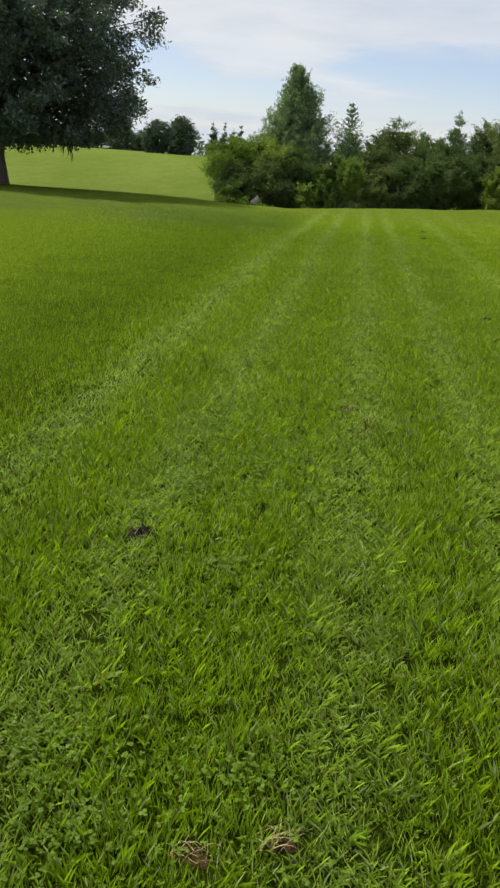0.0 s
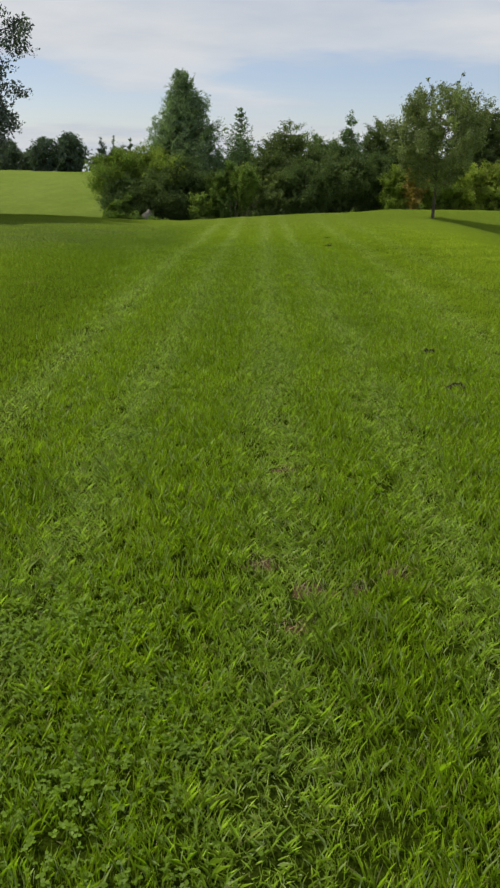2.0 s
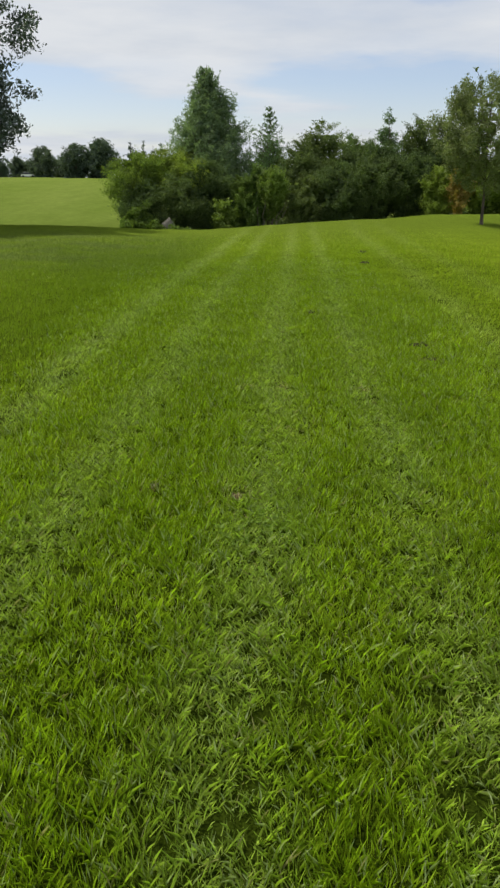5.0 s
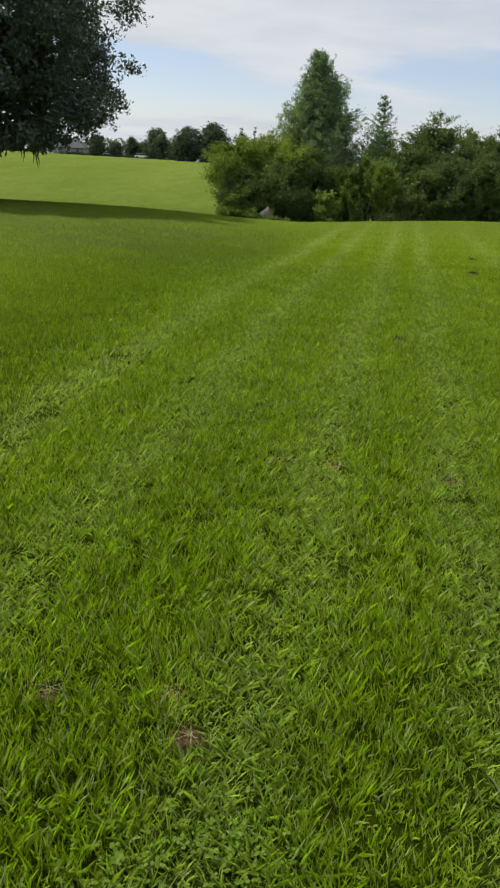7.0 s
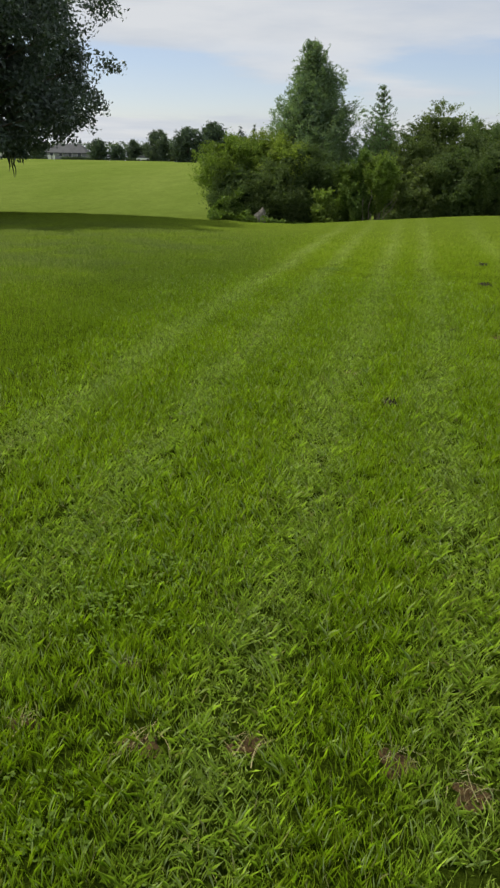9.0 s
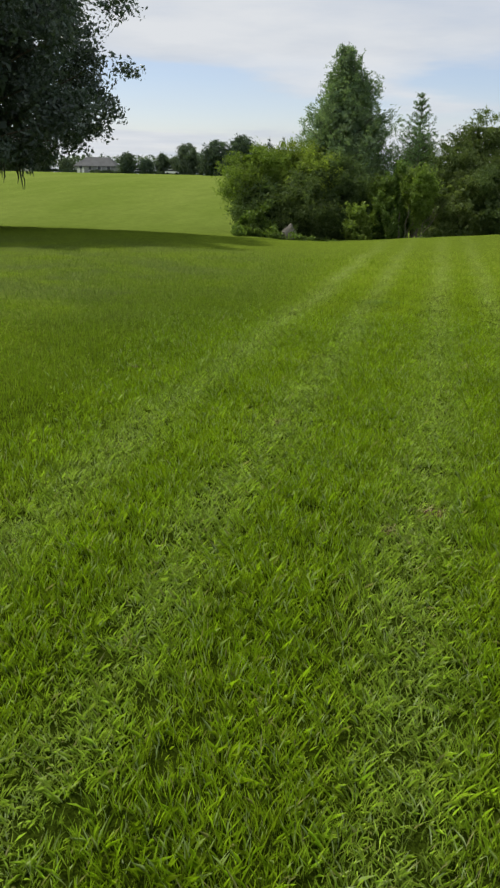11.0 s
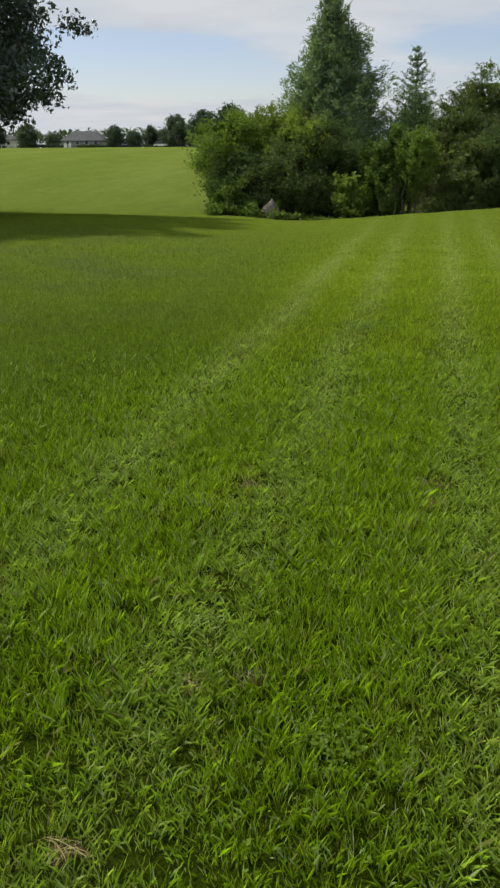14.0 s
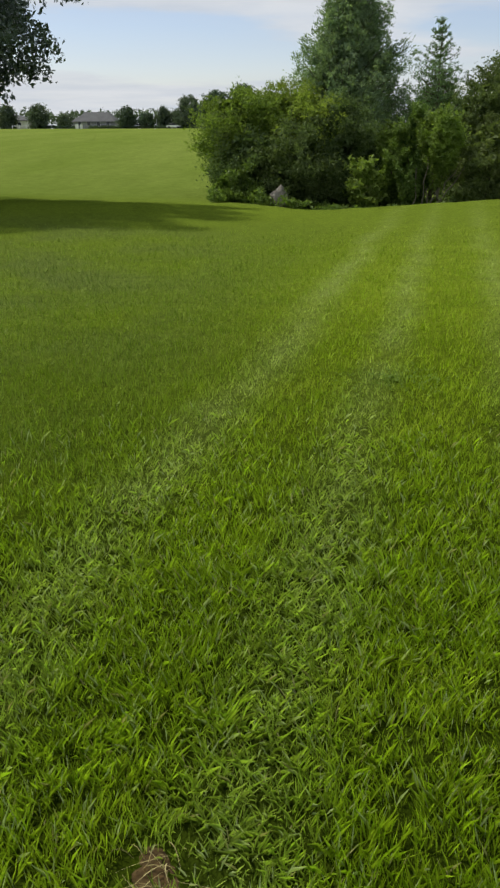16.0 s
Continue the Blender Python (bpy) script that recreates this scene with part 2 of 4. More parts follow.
# oak and cypress colours carry a bluish veil of haze and sky light
oak_mat = leaf_material("oak_leaves", (0.042, 0.066, 0.062), (0.058, 0.086, 0.080), (0.082, 0.114, 0.106), 0.25, 0.34, patch=0.5, gloss=0.5)
cypress_mat = leaf_material("cypress_sprays", (0.120, 0.188, 0.136), (0.158, 0.232, 0.164), (0.200, 0.278, 0.196), 0.45, 0.75, patch=0.6, gloss=0.12)
myrtle_mat = leaf_material("myrtle_leaves", (0.140, 0.190, 0.040), (0.182, 0.238, 0.052), (0.232, 0.290, 0.070), 0.54, 0.6, patch=0.6, gloss=0.2)
shrub_mat = leaf_material("dark_shrub_leaves", (0.070, 0.102, 0.042), (0.096, 0.136, 0.056), (0.134, 0.178, 0.076), 0.42, 0.6, patch=0.5, gloss=0.1)
light_mat = leaf_material("light_shrub_leaves", (0.112, 0.172, 0.040), (0.146, 0.214, 0.052), (0.190, 0.262, 0.074), 0.45, 0.55, patch=0.8, gloss=0.2)
# brighter than light_mat, so shrubs that stand in shade look sunlit
reed_mat = leaf_material("light_grassy_leaves", (0.165, 0.225, 0.045), (0.215, 0.280, 0.060), (0.270, 0.335, 0.085), 0.45, 0.6, patch=0.9, gloss=0.1)
pine_mat = leaf_material("conifer_needles", (0.090, 0.145, 0.082), (0.120, 0.190, 0.104), (0.160, 0.240, 0.132), 0.45, 0.6, patch=0.7, gloss=0.12)
young_mat = leaf_material("maple_leaves", (0.120, 0.158, 0.074), (0.160, 0.202, 0.096), (0.202, 0.246, 0.126), 0.42, 0.55, (0.16, 0.165, 0.08), patch=0.7, gloss=0.2)
orange_mat = leaf_material("browning_leaves", (0.20, 0.16, 0.05), (0.28, 0.20, 0.06), (0.18, 0.20, 0.06), 0.4, 0.6, patch=1.2)
# far leaves lighter and bluer, distance haze put into the colour
far_mat = leaf_material("far_tree_leaves", (0.066, 0.092, 0.078), (0.084, 0.114, 0.096), (0.108, 0.140, 0.116), 0.4, 0.7, patch=0.3, gloss=0.1)


def rough_material(name, a, b, scale, rough=0.85, bump=0.6, dist=0.01, stretch_z=1.0):
    m, nt = material(name)
    tc = nt.nodes.new("ShaderNodeTexCoord")
    mp = nt.nodes.new("ShaderNodeMapping")
    mp.inputs["Scale"].default_value = (1, 1, stretch_z)
    nt.links.new(tc.outputs["Object"], mp.inputs["Vector"])
    n1 = noise_tex(nt, mp.outputs[0], scale, 6.0, 0.65)
    n2 = noise_tex(nt, mp.outputs[0], scale * 0.17, 3.0)
    c = ramp(nt, n1, [(0.3, a), (0.7, b)])
    c = mix(nt, 0.5, c, ramp(nt, n2, [(0.3, grey(0.65)), (0.7, grey(1.25))]), "MULTIPLY")
    p = principled(nt, c, rough, 0.0, 0.2)
    bumped(nt, p, n1, bump, dist)
    finish(nt, p.outputs[0])
    return m


bark_mat = rough_material("grey_brown_bark", (0.055, 0.042, 0.032), (0.16, 0.13, 0.105), 9.0, 0.9, 0.9, 0.03, 0.3)
stem_mat = rough_material("pale_stem_bark", (0.10, 0.09, 0.06), (0.20, 0.175, 0.125), 14.0, 0.85, 0.5, 0.01, 0.3)
moss_mat = rough_material("hanging_moss", (0.05, 0.06, 0.045), (0.11, 0.12, 0.095), 20.0, 0.95, 0.5, 0.01, 0.2)
soil_mat = rough_material("brown_soil", (0.030, 0.020, 0.006), (0.112, 0.071, 0.026), 55.0, 0.95, 1.0, 0.015)
dark_soil_mat = rough_material("dark_clods", (0.010, 0.009, 0.004), (0.038, 0.032, 0.015), 45.0, 0.95, 1.0, 0.015)
stone_mat = rough_material("weathered_grey_stone", (0.13, 0.12, 0.10), (0.25, 0.23, 0.195), 6.0, 0.85, 0.7, 0.02)
roof_mat = rough_material("grey_shingles", (0.065, 0.068, 0.070), (0.11, 0.112, 0.114), 3.0, 0.9, 0.3, 0.02)
wall_mat = rough_material("painted_wall", (0.55, 0.54, 0.50), (0.68, 0.66, 0.62), 2.0, 0.8, 0.2, 0.01)
grey_wall_mat = rough_material("grey_siding", (0.22, 0.225, 0.23), (0.32, 0.32, 0.33), 2.0, 0.85, 0.2, 0.01)
white_mat = rough_material("white_paint", (0.74, 0.74, 0.73), (0.82, 0.82, 0.81), 3.0, 0.5, 0.1, 0.005)
tyre_mat = rough_material("black_rubber", (0.02, 0.02, 0.02), (0.035, 0.035, 0.035), 12.0, 0.8, 0.3, 0.005)
glass_mat, nt = material("dark_glass")
finish(nt, principled(nt, (0.03, 0.035, 0.04), 0.08, 0.0, 0.6).outputs[0])


# ---- mesh helpers ----
def mesh_from(name, verts, faces, mat):
    """faces: an int array (n, 3) or (n, 4), or a list of such."""
    me = bpy.data.meshes.new(name)
    verts = np.asarray(verts, np.float32)
    groups = faces if isinstance(faces, list) else [faces]
    groups = [np.asarray(f, np.int32) for f in groups if len(f)]
    me.vertices.add(len(verts))
    me.vertices.foreach_set("co", verts.ravel())
    loops = np.concatenate([f.ravel() for f in groups])
    sizes = np.concatenate([np.full(len(f), f.shape[1], np.int32) for f in groups])
    me.loops.add(len(loops))
    me.loops.foreach_set("vertex_index", loops)
    me.polygons.add(len(sizes))
    me.polygons.foreach_set("loop_start", np.concatenate([[0], np.cumsum(sizes)[:-1]]).astype(np.int32))
    me.polygons.foreach_set("loop_total", sizes)
    me.update(calc_edges=True)
    me.materials.append(mat)
    return me


def smooth(me):
    me.polygons.foreach_set("use_smooth", np.ones(len(me.polygons), bool))
    return me


def part(name, me, parent, label=""):
    ob = new(name, me)
    ob.parent = parent
    return tagged(ob, label)


def empty(name, at, label, category, group="", kind=""):
    ob = new(name)
    ob.location = at
    ob.empty_display_size = 0.2
    return tagged(ob, label, category, group, kind)


def step(a, b, v):
    t = np.clip((v - a) / (b - a), 0, 1)
    return t * t * (3 - 2 * t)


# ---- the ground: a level lawn, a low lip at its far edge, a hollow behind it and a meadow that climbs away ----
def height(x, y):
    x, y = np.asarray(x, float), np.asarray(y, float)
    lip = np.interp(x, [-30, -12, -7, -3, 0, 2, 4, 6, 8, 12, 16, 30], [0.1, 0.0, -0.03, -0.08, -0.17, -0.19, -0.08, 0.03, 0.13, 0.21, 0.25, 0.35])
    edge = np.interp(x, [6, 9, 12, 16], [40, 41.0, 44.0, 44.5])
    lawn = lip * step(18, edge, y)
    back = y - (edge - 40) * (1 - step(50, 60, y))
    meadow = np.interp(y, [36, 40, 44, 48, 54, 62, 80, 105, 150, 300, 340, 600, 3000], [0, 0.0, -0.28, -0.42, -0.42, -0.1, 0.75, 1.55, 2.3, 3.4, 3.4, 0.0, -20.0])
    hollow = np.interp(back, [36, 40, 43, 46, 60, 80, 105, 150, 300, 340, 600, 3000], [0, 0.0, -0.35, -0.85, -0.9, 0.0, 1.2, 2.2, 3.4, 3.4, 0.0, -20.0])
    right = step(-1.0, 4.0, x)
    fade = 1 - step(46, 90, y)
    crest = 6.4 + 0.22 * (y - 14.4)
    swale = -0.95 * step(-0.3, 6.0, x - crest) * (1 - step(34, 44, y)) * step(2, 14, y)
    z = swale + lawn * fade + meadow * (1 - right) + hollow * right
    return z + 0.035 * np.sin(x * 0.55 + 1.0) * np.cos(y * 0.41) * step(8, 20, y)


def hz(x, y):
    return float(height(x, y))


def axis(parts):
    return np.concatenate([np.linspace(a, b, n, endpoint=False) for a, b, n in parts] + [[parts[-1][1]]])


gx = axis([(-3000, -400, 8), (-400, -60, 20), (-60, -15, 25), (-15, 25, 100), (25, 60, 20), (60, 400, 16), (400, 3000, 8)])
gy = axis([(-1500, -60, 6), (-60, -2, 12), (-2, 60, 155), (60, 120, 40), (120, 400, 40), (400, 3000, 12)])
X, Y = np.meshgrid(gx, gy)
Z = height(X, Y)
Z = Z + 0.012 * np.sin(X * 9.1 + Y * 3.7) * np.sin(Y * 7.3 - X * 2.9) * (np.abs(X) < 30) * (np.abs(Y - 25) < 30)
nx, ny = len(gx), len(gy)
idx = np.arange(nx * ny).reshape(ny, nx)
quads = np.stack([idx[:-1, :-1], idx[:-1, 1:], idx[1:, 1:], idx[1:, :-1]], -1).reshape(-1, 4)
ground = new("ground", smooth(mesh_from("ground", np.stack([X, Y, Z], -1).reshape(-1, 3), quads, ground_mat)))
tagged(ground, "gently rolling mown green lawn with faint mower tracks", "lawn", kind="structure")


# ---- foliage ----
def leaf_cloud(rng, centres, radii, count, size, slim=0.5, droop=0.0, squash=0.8, shell=0.5, plain=False):
    """Leaves scattered through soft-edged clumps: folded rhombs, or plain pointed ones. Returns vertices and triangles."""
    n = len(centres)
    w = radii**2.2
    which = np.minimum(np.searchsorted(np.cumsum(w) / w.sum(), rng.random(count)), n - 1)
    d = rng.normal(size=(count, 3))
    d /= np.linalg.norm(d, axis=1)[:, None]
    r = np.where(rng.random(count) < shell, 0.78 + 0.3 * rng.random(count), rng.random(count) ** 0.5)
    off = d * r[:, None] * radii[which][:, None]
    off[:, 2] *= squash
    p = centres[which] + off
    a = d + rng.normal(size=(count, 3)) * 0.9
    a[:, 2] -= droop
    a /= np.linalg.norm(a, axis=1)[:, None]
    b = np.cross(a, rng.normal(size=(count, 3)))
    b /= np.linalg.norm(b, axis=1)[:, None]
    c = np.cross(a, b)
    s = size * (0.55 + 0.9 * rng.random(count))[:, None]
    tip, root = p + a * s * 0.5, p - a * s * 0.5
    side = b * s * slim * 0.5
    if plain:
        v = np.stack([root + side, root - side, tip], 1).reshape(-1, 3)
        return v, np.arange(count * 3, dtype=np.int32).reshape(-1, 3)
    lift = c * s * 0.10
    v = np.stack([root, p + side + lift, tip, p - side + lift], 1).reshape(-1, 3)
    k = np.arange(count, dtype=np.int32)[:, None] * 4
    return v, np.concatenate([k + [0, 1, 2], k + [0, 2, 3]])


def tube(points, radii, sides=7):
    points, radii = np.asarray(points, float), np.asarray(radii, float)
    t = np.gradient(points, axis=0)
    t /= np.linalg.norm(t, axis=1)[:, None]
    ref = np.where(np.abs(t[:, 2:3]) > 0.9, [[1.0, 0, 0]], [[0, 0, 1.0]])
    u = np.cross(t, ref)
    u /= np.linalg.norm(u, axis=1)[:, None]
    w = np.cross(t, u)
    ang = np.arange(sides) / sides * 2 * np.pi
    v = points[:, None] + radii[:, None, None] * (np.cos(ang)[None, :, None] * u[:, None] + np.sin(ang)[None, :, None] * w[:, None])
    n = len(points)
    i = np.arange(n * sides).reshape(n, sides)
    j = np.roll(i, -1, 1)
    f = np.stack([i[:-1], j[:-1], j[1:], i[1:]], -1).reshape(-1, 4)
    return v.reshape(-1, 3), f


def bent(rng, a, b, wobble, n=6, sag=0.0):
    a, b = np.asarray(a, float), np.asarray(b, float)
    s = np.linspace(0, 1, n)[:, None]
    p = a + (b - a) * s
    w = rng.normal(size=(n, 3)) * wobble
    w[0] = w[-1] = 0
    p += w
    p[:, 2] += sag * np.sin(s[:, 0] * np.pi)
    return p


def shoots(rng, cen, cr, stem, rise):
    """Draws each clump out into a few tapering leafy shoots that point outwards and up (rise) or down."""
    out_c, out_r = [], []
    for c, r, s in zip(cen, cr, stem):
        for j in range(3):
            d = np.array([c[0] - s[0], c[1] - s[1], 0.0])
            d /= np.linalg.norm(d) + 1e-6
            d = d + (0, 0, rise) + rng.normal(size=3) * 0.55
            d /= np.linalg.norm(d)
            for k, w in enumerate((0.62, 0.55, 0.44, 0.32, 0.20)):
                out_c.append(c + d * r * (-0.35 + 0.36 * k) + rng.normal(size=3) * r * 0.08)
                out_r.append(r * w)
    return np.array(out_c), np.array(out_r)


def tree(name, at, tall, profile, leaf, label, category="tree", seed=1, trunk=0.15, clumps=40, clump=0.6, leaves=9000, size=0.14,
         slim=0.5, droop=0.0, bark=None, ragged=0.3, limbs=6, bare=0.2, group="", lean=(0, 0), inner=0.35, squash=0.8, shell=0.5, flare=1.5, limb_r=0.35, rise=0.5, heart=0, heart_size=0.3, heart_r=0.7, even=False, folded=False):
    """profile: pairs of height share and crown radius in metres."""
    rng = np.random.default_rng(seed)
    x, y = at[0], at[1]
    z = at[2] if len(at) > 2 else hz(x, y)
    thing = empty(name, (x, y, z), label, category, group)
    bark = bark or bark_mat
    hs, rs = np.array(profile, float).T
    # trunk
    top = np.array([lean[0], lean[1], tall * 0.9])
    tp = bent(rng, (0, 0, -0.15), top, trunk * 0.35, 9)
    tr = trunk * np.interp(np.linspace(0, 1, 9), [0, 0.07, 0.35, 1], [flare, 1.05, 0.85, 0.12])
    v, f = tube(tp, tr, 10)
    part("trunk", smooth(mesh_from("trunk", v, f, bark)), thing)
    # clump centres by the profile
    wts = np.maximum(np.interp(np.linspace(hs[0], hs[-1], 60), hs, rs), 0.05)
    share = np.interp(rng.random(clumps), np.cumsum(wts) / wts.sum(), np.linspace(hs[0], hs[-1], 60))
    if even:
        share = np.interp((np.arange(clumps) + 0.5) / clumps, np.cumsum(wts) / wts.sum(), np.linspace(hs[0], hs[-1], 60))
    rad = np.interp(share, hs, rs)
    ang = np.arange(clumps) * 2.39996 + rng.normal(size=clumps) * 0.25 if even else rng.random(clumps) * 2 * np.pi
    rr = np.maximum(rad - clump * 0.55, rad * 0.25) * (inner + (1 - inner) * rng.random(clumps) ** 0.5) * (1.0 - ragged / 2 + ragged * rng.random(clumps))
    axis_x, axis_y = lean[0] * share / 0.9, lean[1] * share / 0.9
    cen = np.stack([axis_x + np.cos(ang) * rr, axis_y + np.sin(ang) * rr, share * tall], 1)
    cr = clump * (0.6 + 0.8 * rng.random(clumps)) * np.clip(rad / max(rs) + 0.25, 0.35, 1.0)
    # limbs
    order = rng.permutation(clumps)[:limbs]
    for k in order:
        c = cen[k]
        h0 = max(bare * 0.7, min(share[k] * 0.75, 0.8))
        s0 = np.array([np.interp(h0 * tall, tp[:, 2], tp[:, 0]), np.interp(h0 * tall, tp[:, 2], tp[:, 1]), h0 * tall])
        pts = bent(rng, s0, c, trunk * 0.4, 6, 0.03 * tall)
        r0 = trunk * limb_r * np.interp(h0, [0, 1], [1.1, 0.4])
        v, f = tube(pts, np.linspace(r0, r0 * 0.2, 6), 6)
        part("limb", smooth(mesh_from("limb", v, f, bark)), thing)
    # twigs, joined with the crown's own skeleton
    tw_v, tw_f, base = [], [], 0
    for k in range(0, clumps, 2):
        c = cen[k]
        s0 = np.array([axis_x[k], axis_y[k], max(c[2] - 0.25 * rr[k] - 0.2, bare * tall)])
        v, f = tube(bent(rng, s0 * 0.5 + c * 0.5, c + rng.normal(size=3) * cr[k] * 0.4, 0.05, 4), [trunk * 0.09, trunk * 0.07, trunk * 0.05, trunk * 0.02], 4)
        tw_v.append(v), tw_f.append(f + base)
        base += len(v)
    tagged(part("twigs", mesh_from("twigs", np.concatenate(tw_v), np.concatenate(tw_f), bark), thing), kind="stuff")
    cen, cr = shoots(rng, cen, cr, np.stack([axis_x, axis_y], 1), rise)
    if ragged < 0.25:
        inside = np.hypot(cen[:, 0], cen[:, 1]) < 1.06 * np.interp(cen[:, 2] / tall, hs, rs) + 0.15
        inside &= (cen[:, 2] > hs[0] * tall - 0.4)
        cen, cr = cen[inside], cr[inside]
    v, f = leaf_cloud(rng, cen, cr, leaves, size, slim, droop, squash, shell, plain=not folded)
    if heart:
        # broad overlapping leaves added deep inside block light and close the crown
        hh = np.interp(rng.random(heart), np.cumsum(wts**2) / (wts**2).sum(), np.linspace(hs[0], hs[-1], 60))
        hh = np.clip(hh, hs[0] + 0.04, hs[-1] - 0.14)
        q = np.interp(hh, hs, rs) * heart_r * np.sqrt(rng.random(heart))
        a = rng.random(heart) * 2 * np.pi
        hc = np.stack([lean[0] * hh / 0.9 + q * np.cos(a), lean[1] * hh / 0.9 + q * np.sin(a), hh * tall], 1)
        v2, f2 = leaf_cloud(rng, hc, np.full(heart, heart_size * 0.5), heart * 3, heart_size, 0.8, 0.2, plain=True)
        v, f = np.concatenate([v, v2]), np.concatenate([f, f2 + len(v)])
    tagged(part("crown", mesh_from("crown", v, f, leaf), thing), kind="stuff")
    return thing


# big evergreen oak with hanging moss
oak = tree("oak_tree", (-11.3, 40.2), 12.6,
           [(0.15, 4.2), (0.19, 5.7), (0.27, 6.75), (0.36, 7.1), (0.52, 7.1), (0.72, 6.2), (0.88, 4.2), (1.0, 1.3)],
           oak_mat, "large spreading oak, dark glossy leaves, grey trunk, hanging moss", "tree", 11, 0.36, 430, 0.80, 150000, 0.140, 0.50, 0.15, ragged=0.24, folded=True,
           limbs=14, bare=0.14, inner=0.4, squash=0.8, shell=0.3, rise=0.15, flare=1.45, limb_r=0.5, heart=9000, heart_size=0.25, heart_r=0.66, even=True)
rng = np.random.default_rng(5)
for k in range(7):
    a, r = -0.9 + 0.25 * k + 0.1 * rng.random(), 0.8 + 0.5 * k
    sx, sy, sz, length = r * math.cos(a), r * math.sin(a), 2.3 + 0.4 * rng.random(), 0.7 + 0.8 * rng.random()
    vs, fs, base = [], [], 0
    for j in range(6):
        o = rng.normal(size=3) * 0.10
        v, f = tube(bent(rng, (o[0], o[1], 0), (o[0] * 1.4, o[1] * 1.4, -length * (0.5 + 0.5 * rng.random())), 0.03, 6), [0.02, 0.035, 0.03, 0.03, 0.02, 0.006], 4)
        vs.append(v), fs.append(f + base)
        base += len(v)
    m = part("hanging_moss", mesh_from("hanging_moss", np.concatenate(vs), np.concatenate(fs), moss_mat), oak, "grey-green hanging moss strand")
    m.location = (sx, sy, sz)
# low sprigs at the rim of the crown, towards the open lawn
cen = np.array([[3.7 + 0.55 * math.cos(k), -1.2 + 0.9 * math.sin(2.1 * k), 1.85 + 0.55 * ((k * 0.37) % 1)] for k in range(9)])
v, f = leaf_cloud(rng, cen, np.full(9, 0.2), 330, 0.12, 0.55, 0.3, shell=0.0)
tagged(part("low_sprig", mesh_from("low_sprig", v, f, oak_mat), oak), kind="stuff")

# tall cypress: upswept boughs with feathery sprays along them
def cypress(at, tall, profile, seed, label):
    rng = np.random.default_rng(seed)
    thing = empty("cypress_tree", (at[0], at[1], hz(*at)), label, "tree")
    hs, rs = np.array(profile, float).T
    v, f = tube(bent(rng, (0, 0, -0.15), (0.12, 0, tall * 0.985), 0.03, 10), np.linspace(0.17, 0.012, 10), 10)
    part("trunk", smooth(mesh_from("trunk", v, f, bark_mat)), thing)
    root, way, reach = [], [], []
    for k in range(230):
        h = np.interp((k + rng.random()) / 230, [0, 0.55, 0.85, 1.0], [0.06, 0.50, 0.80, 0.97])
        a = k * 2.39996 + rng.normal() * 0.3
        ln = np.interp(h, hs, rs) * (0.85 + 0.28 * rng.random())
        up_by = np.interp(h, [0, 0.5, 0.85, 1.0], [0.25, 0.45, 0.85, 1.7])
        root.append((0.12 * h, 0, max(h * tall - up_by * ln, 0.2))), way.append((math.cos(a), math.sin(a), up_by)), reach.append(ln)
    # stray boughs that reach out to one side
    for z, dx, dy, up_by, ln in ((4.55, 1, -0.25, 0.26, 2.3), (4.2, 1, -0.1, 0.28, 2.1), (4.8, 1, -0.4, 0.22, 1.8), (6.0, 1, -0.2, 0.30, 1.6), (5.7, 1, 0.1, 0.30, 1.45), (6.4, 1, -0.3, 0.4, 1.15)):
        for q in range(3):
            root.append((0.05, 0, z + 0.12 * rng.normal())), way.append((dx, dy + 0.15 * rng.normal(), up_by + 0.05 * rng.normal())), reach.append(ln * (1.0 - 0.09 * q))
    vs, fs, base, cen, axes, rad = [], [], 0, [], [], []
    for r0, d, ln in zip(np.array(root), np.array(way), reach):
        d = d / np.hypot(d[0], d[1])
        pts = bent(rng, r0, r0 + d * ln, 0.025, 7, -0.10 * ln)
        v, f = tube(pts, np.linspace(0.012 + 0.012 * ln, 0.004, 7), 4)
        vs.append(v), fs.append(f + base)
        base += len(v)
        for j in range(1, 7):
            for q in range(3):
                cen.append(pts[j] + rng.normal(size=3) * (0.07, 0.07, 0.05) * (1 + 0.8 * ln))
                axes.append(d / np.linalg.norm(d) + rng.normal(size=3) * 0.55 + (0, 0, 0.1))
                rad.append((0.10 + 0.075 * ln) * (1.0 if j < 5 else 0.82 if j < 6 else 0.6))
    tagged(part("branchwood", mesh_from("branchwood", np.concatenate(vs), np.concatenate(fs), bark_mat), thing), kind="stuff")
    cen, axes, rad = np.array(cen), np.array(axes), np.array(rad)
    n = 135000
    w = rad**1.6
    i = np.minimum(np.searchsorted(np.cumsum(w) / w.sum(), rng.random(n)), len(cen) - 1)
    p = cen[i] + rng.normal(size=(n, 3)) * rad[i][:, None] * 0.48
    a = axes[i] + rng.normal(size=(n, 3)) * 0.4
    a /= np.linalg.norm(a, axis=1)[:, None]
    b = np.cross(a, rng.normal(size=(n, 3)))
    b /= np.linalg.norm(b, axis=1)[:, None]
    size = 0.11 * (0.6 + 0.8 * rng.random(n))[:, None]
    v = np.stack([p - a * size * 0.5 + b * size * 0.17, p - a * size * 0.5 - b * size * 0.17, p + a * size * 0.6], 1).reshape(-1, 3)
    f = np.arange(n * 3, dtype=np.int32).reshape(-1, 3)
    # the close heart of the crown
    m = 1700
    hh = np.interp(rng.random(m), np.cumsum(rs**2) / (rs**2).sum(), hs)
    q, ang = np.interp(hh, hs, rs) * 0.66 * np.sqrt(rng.random(m)), rng.random(m) * 6.283
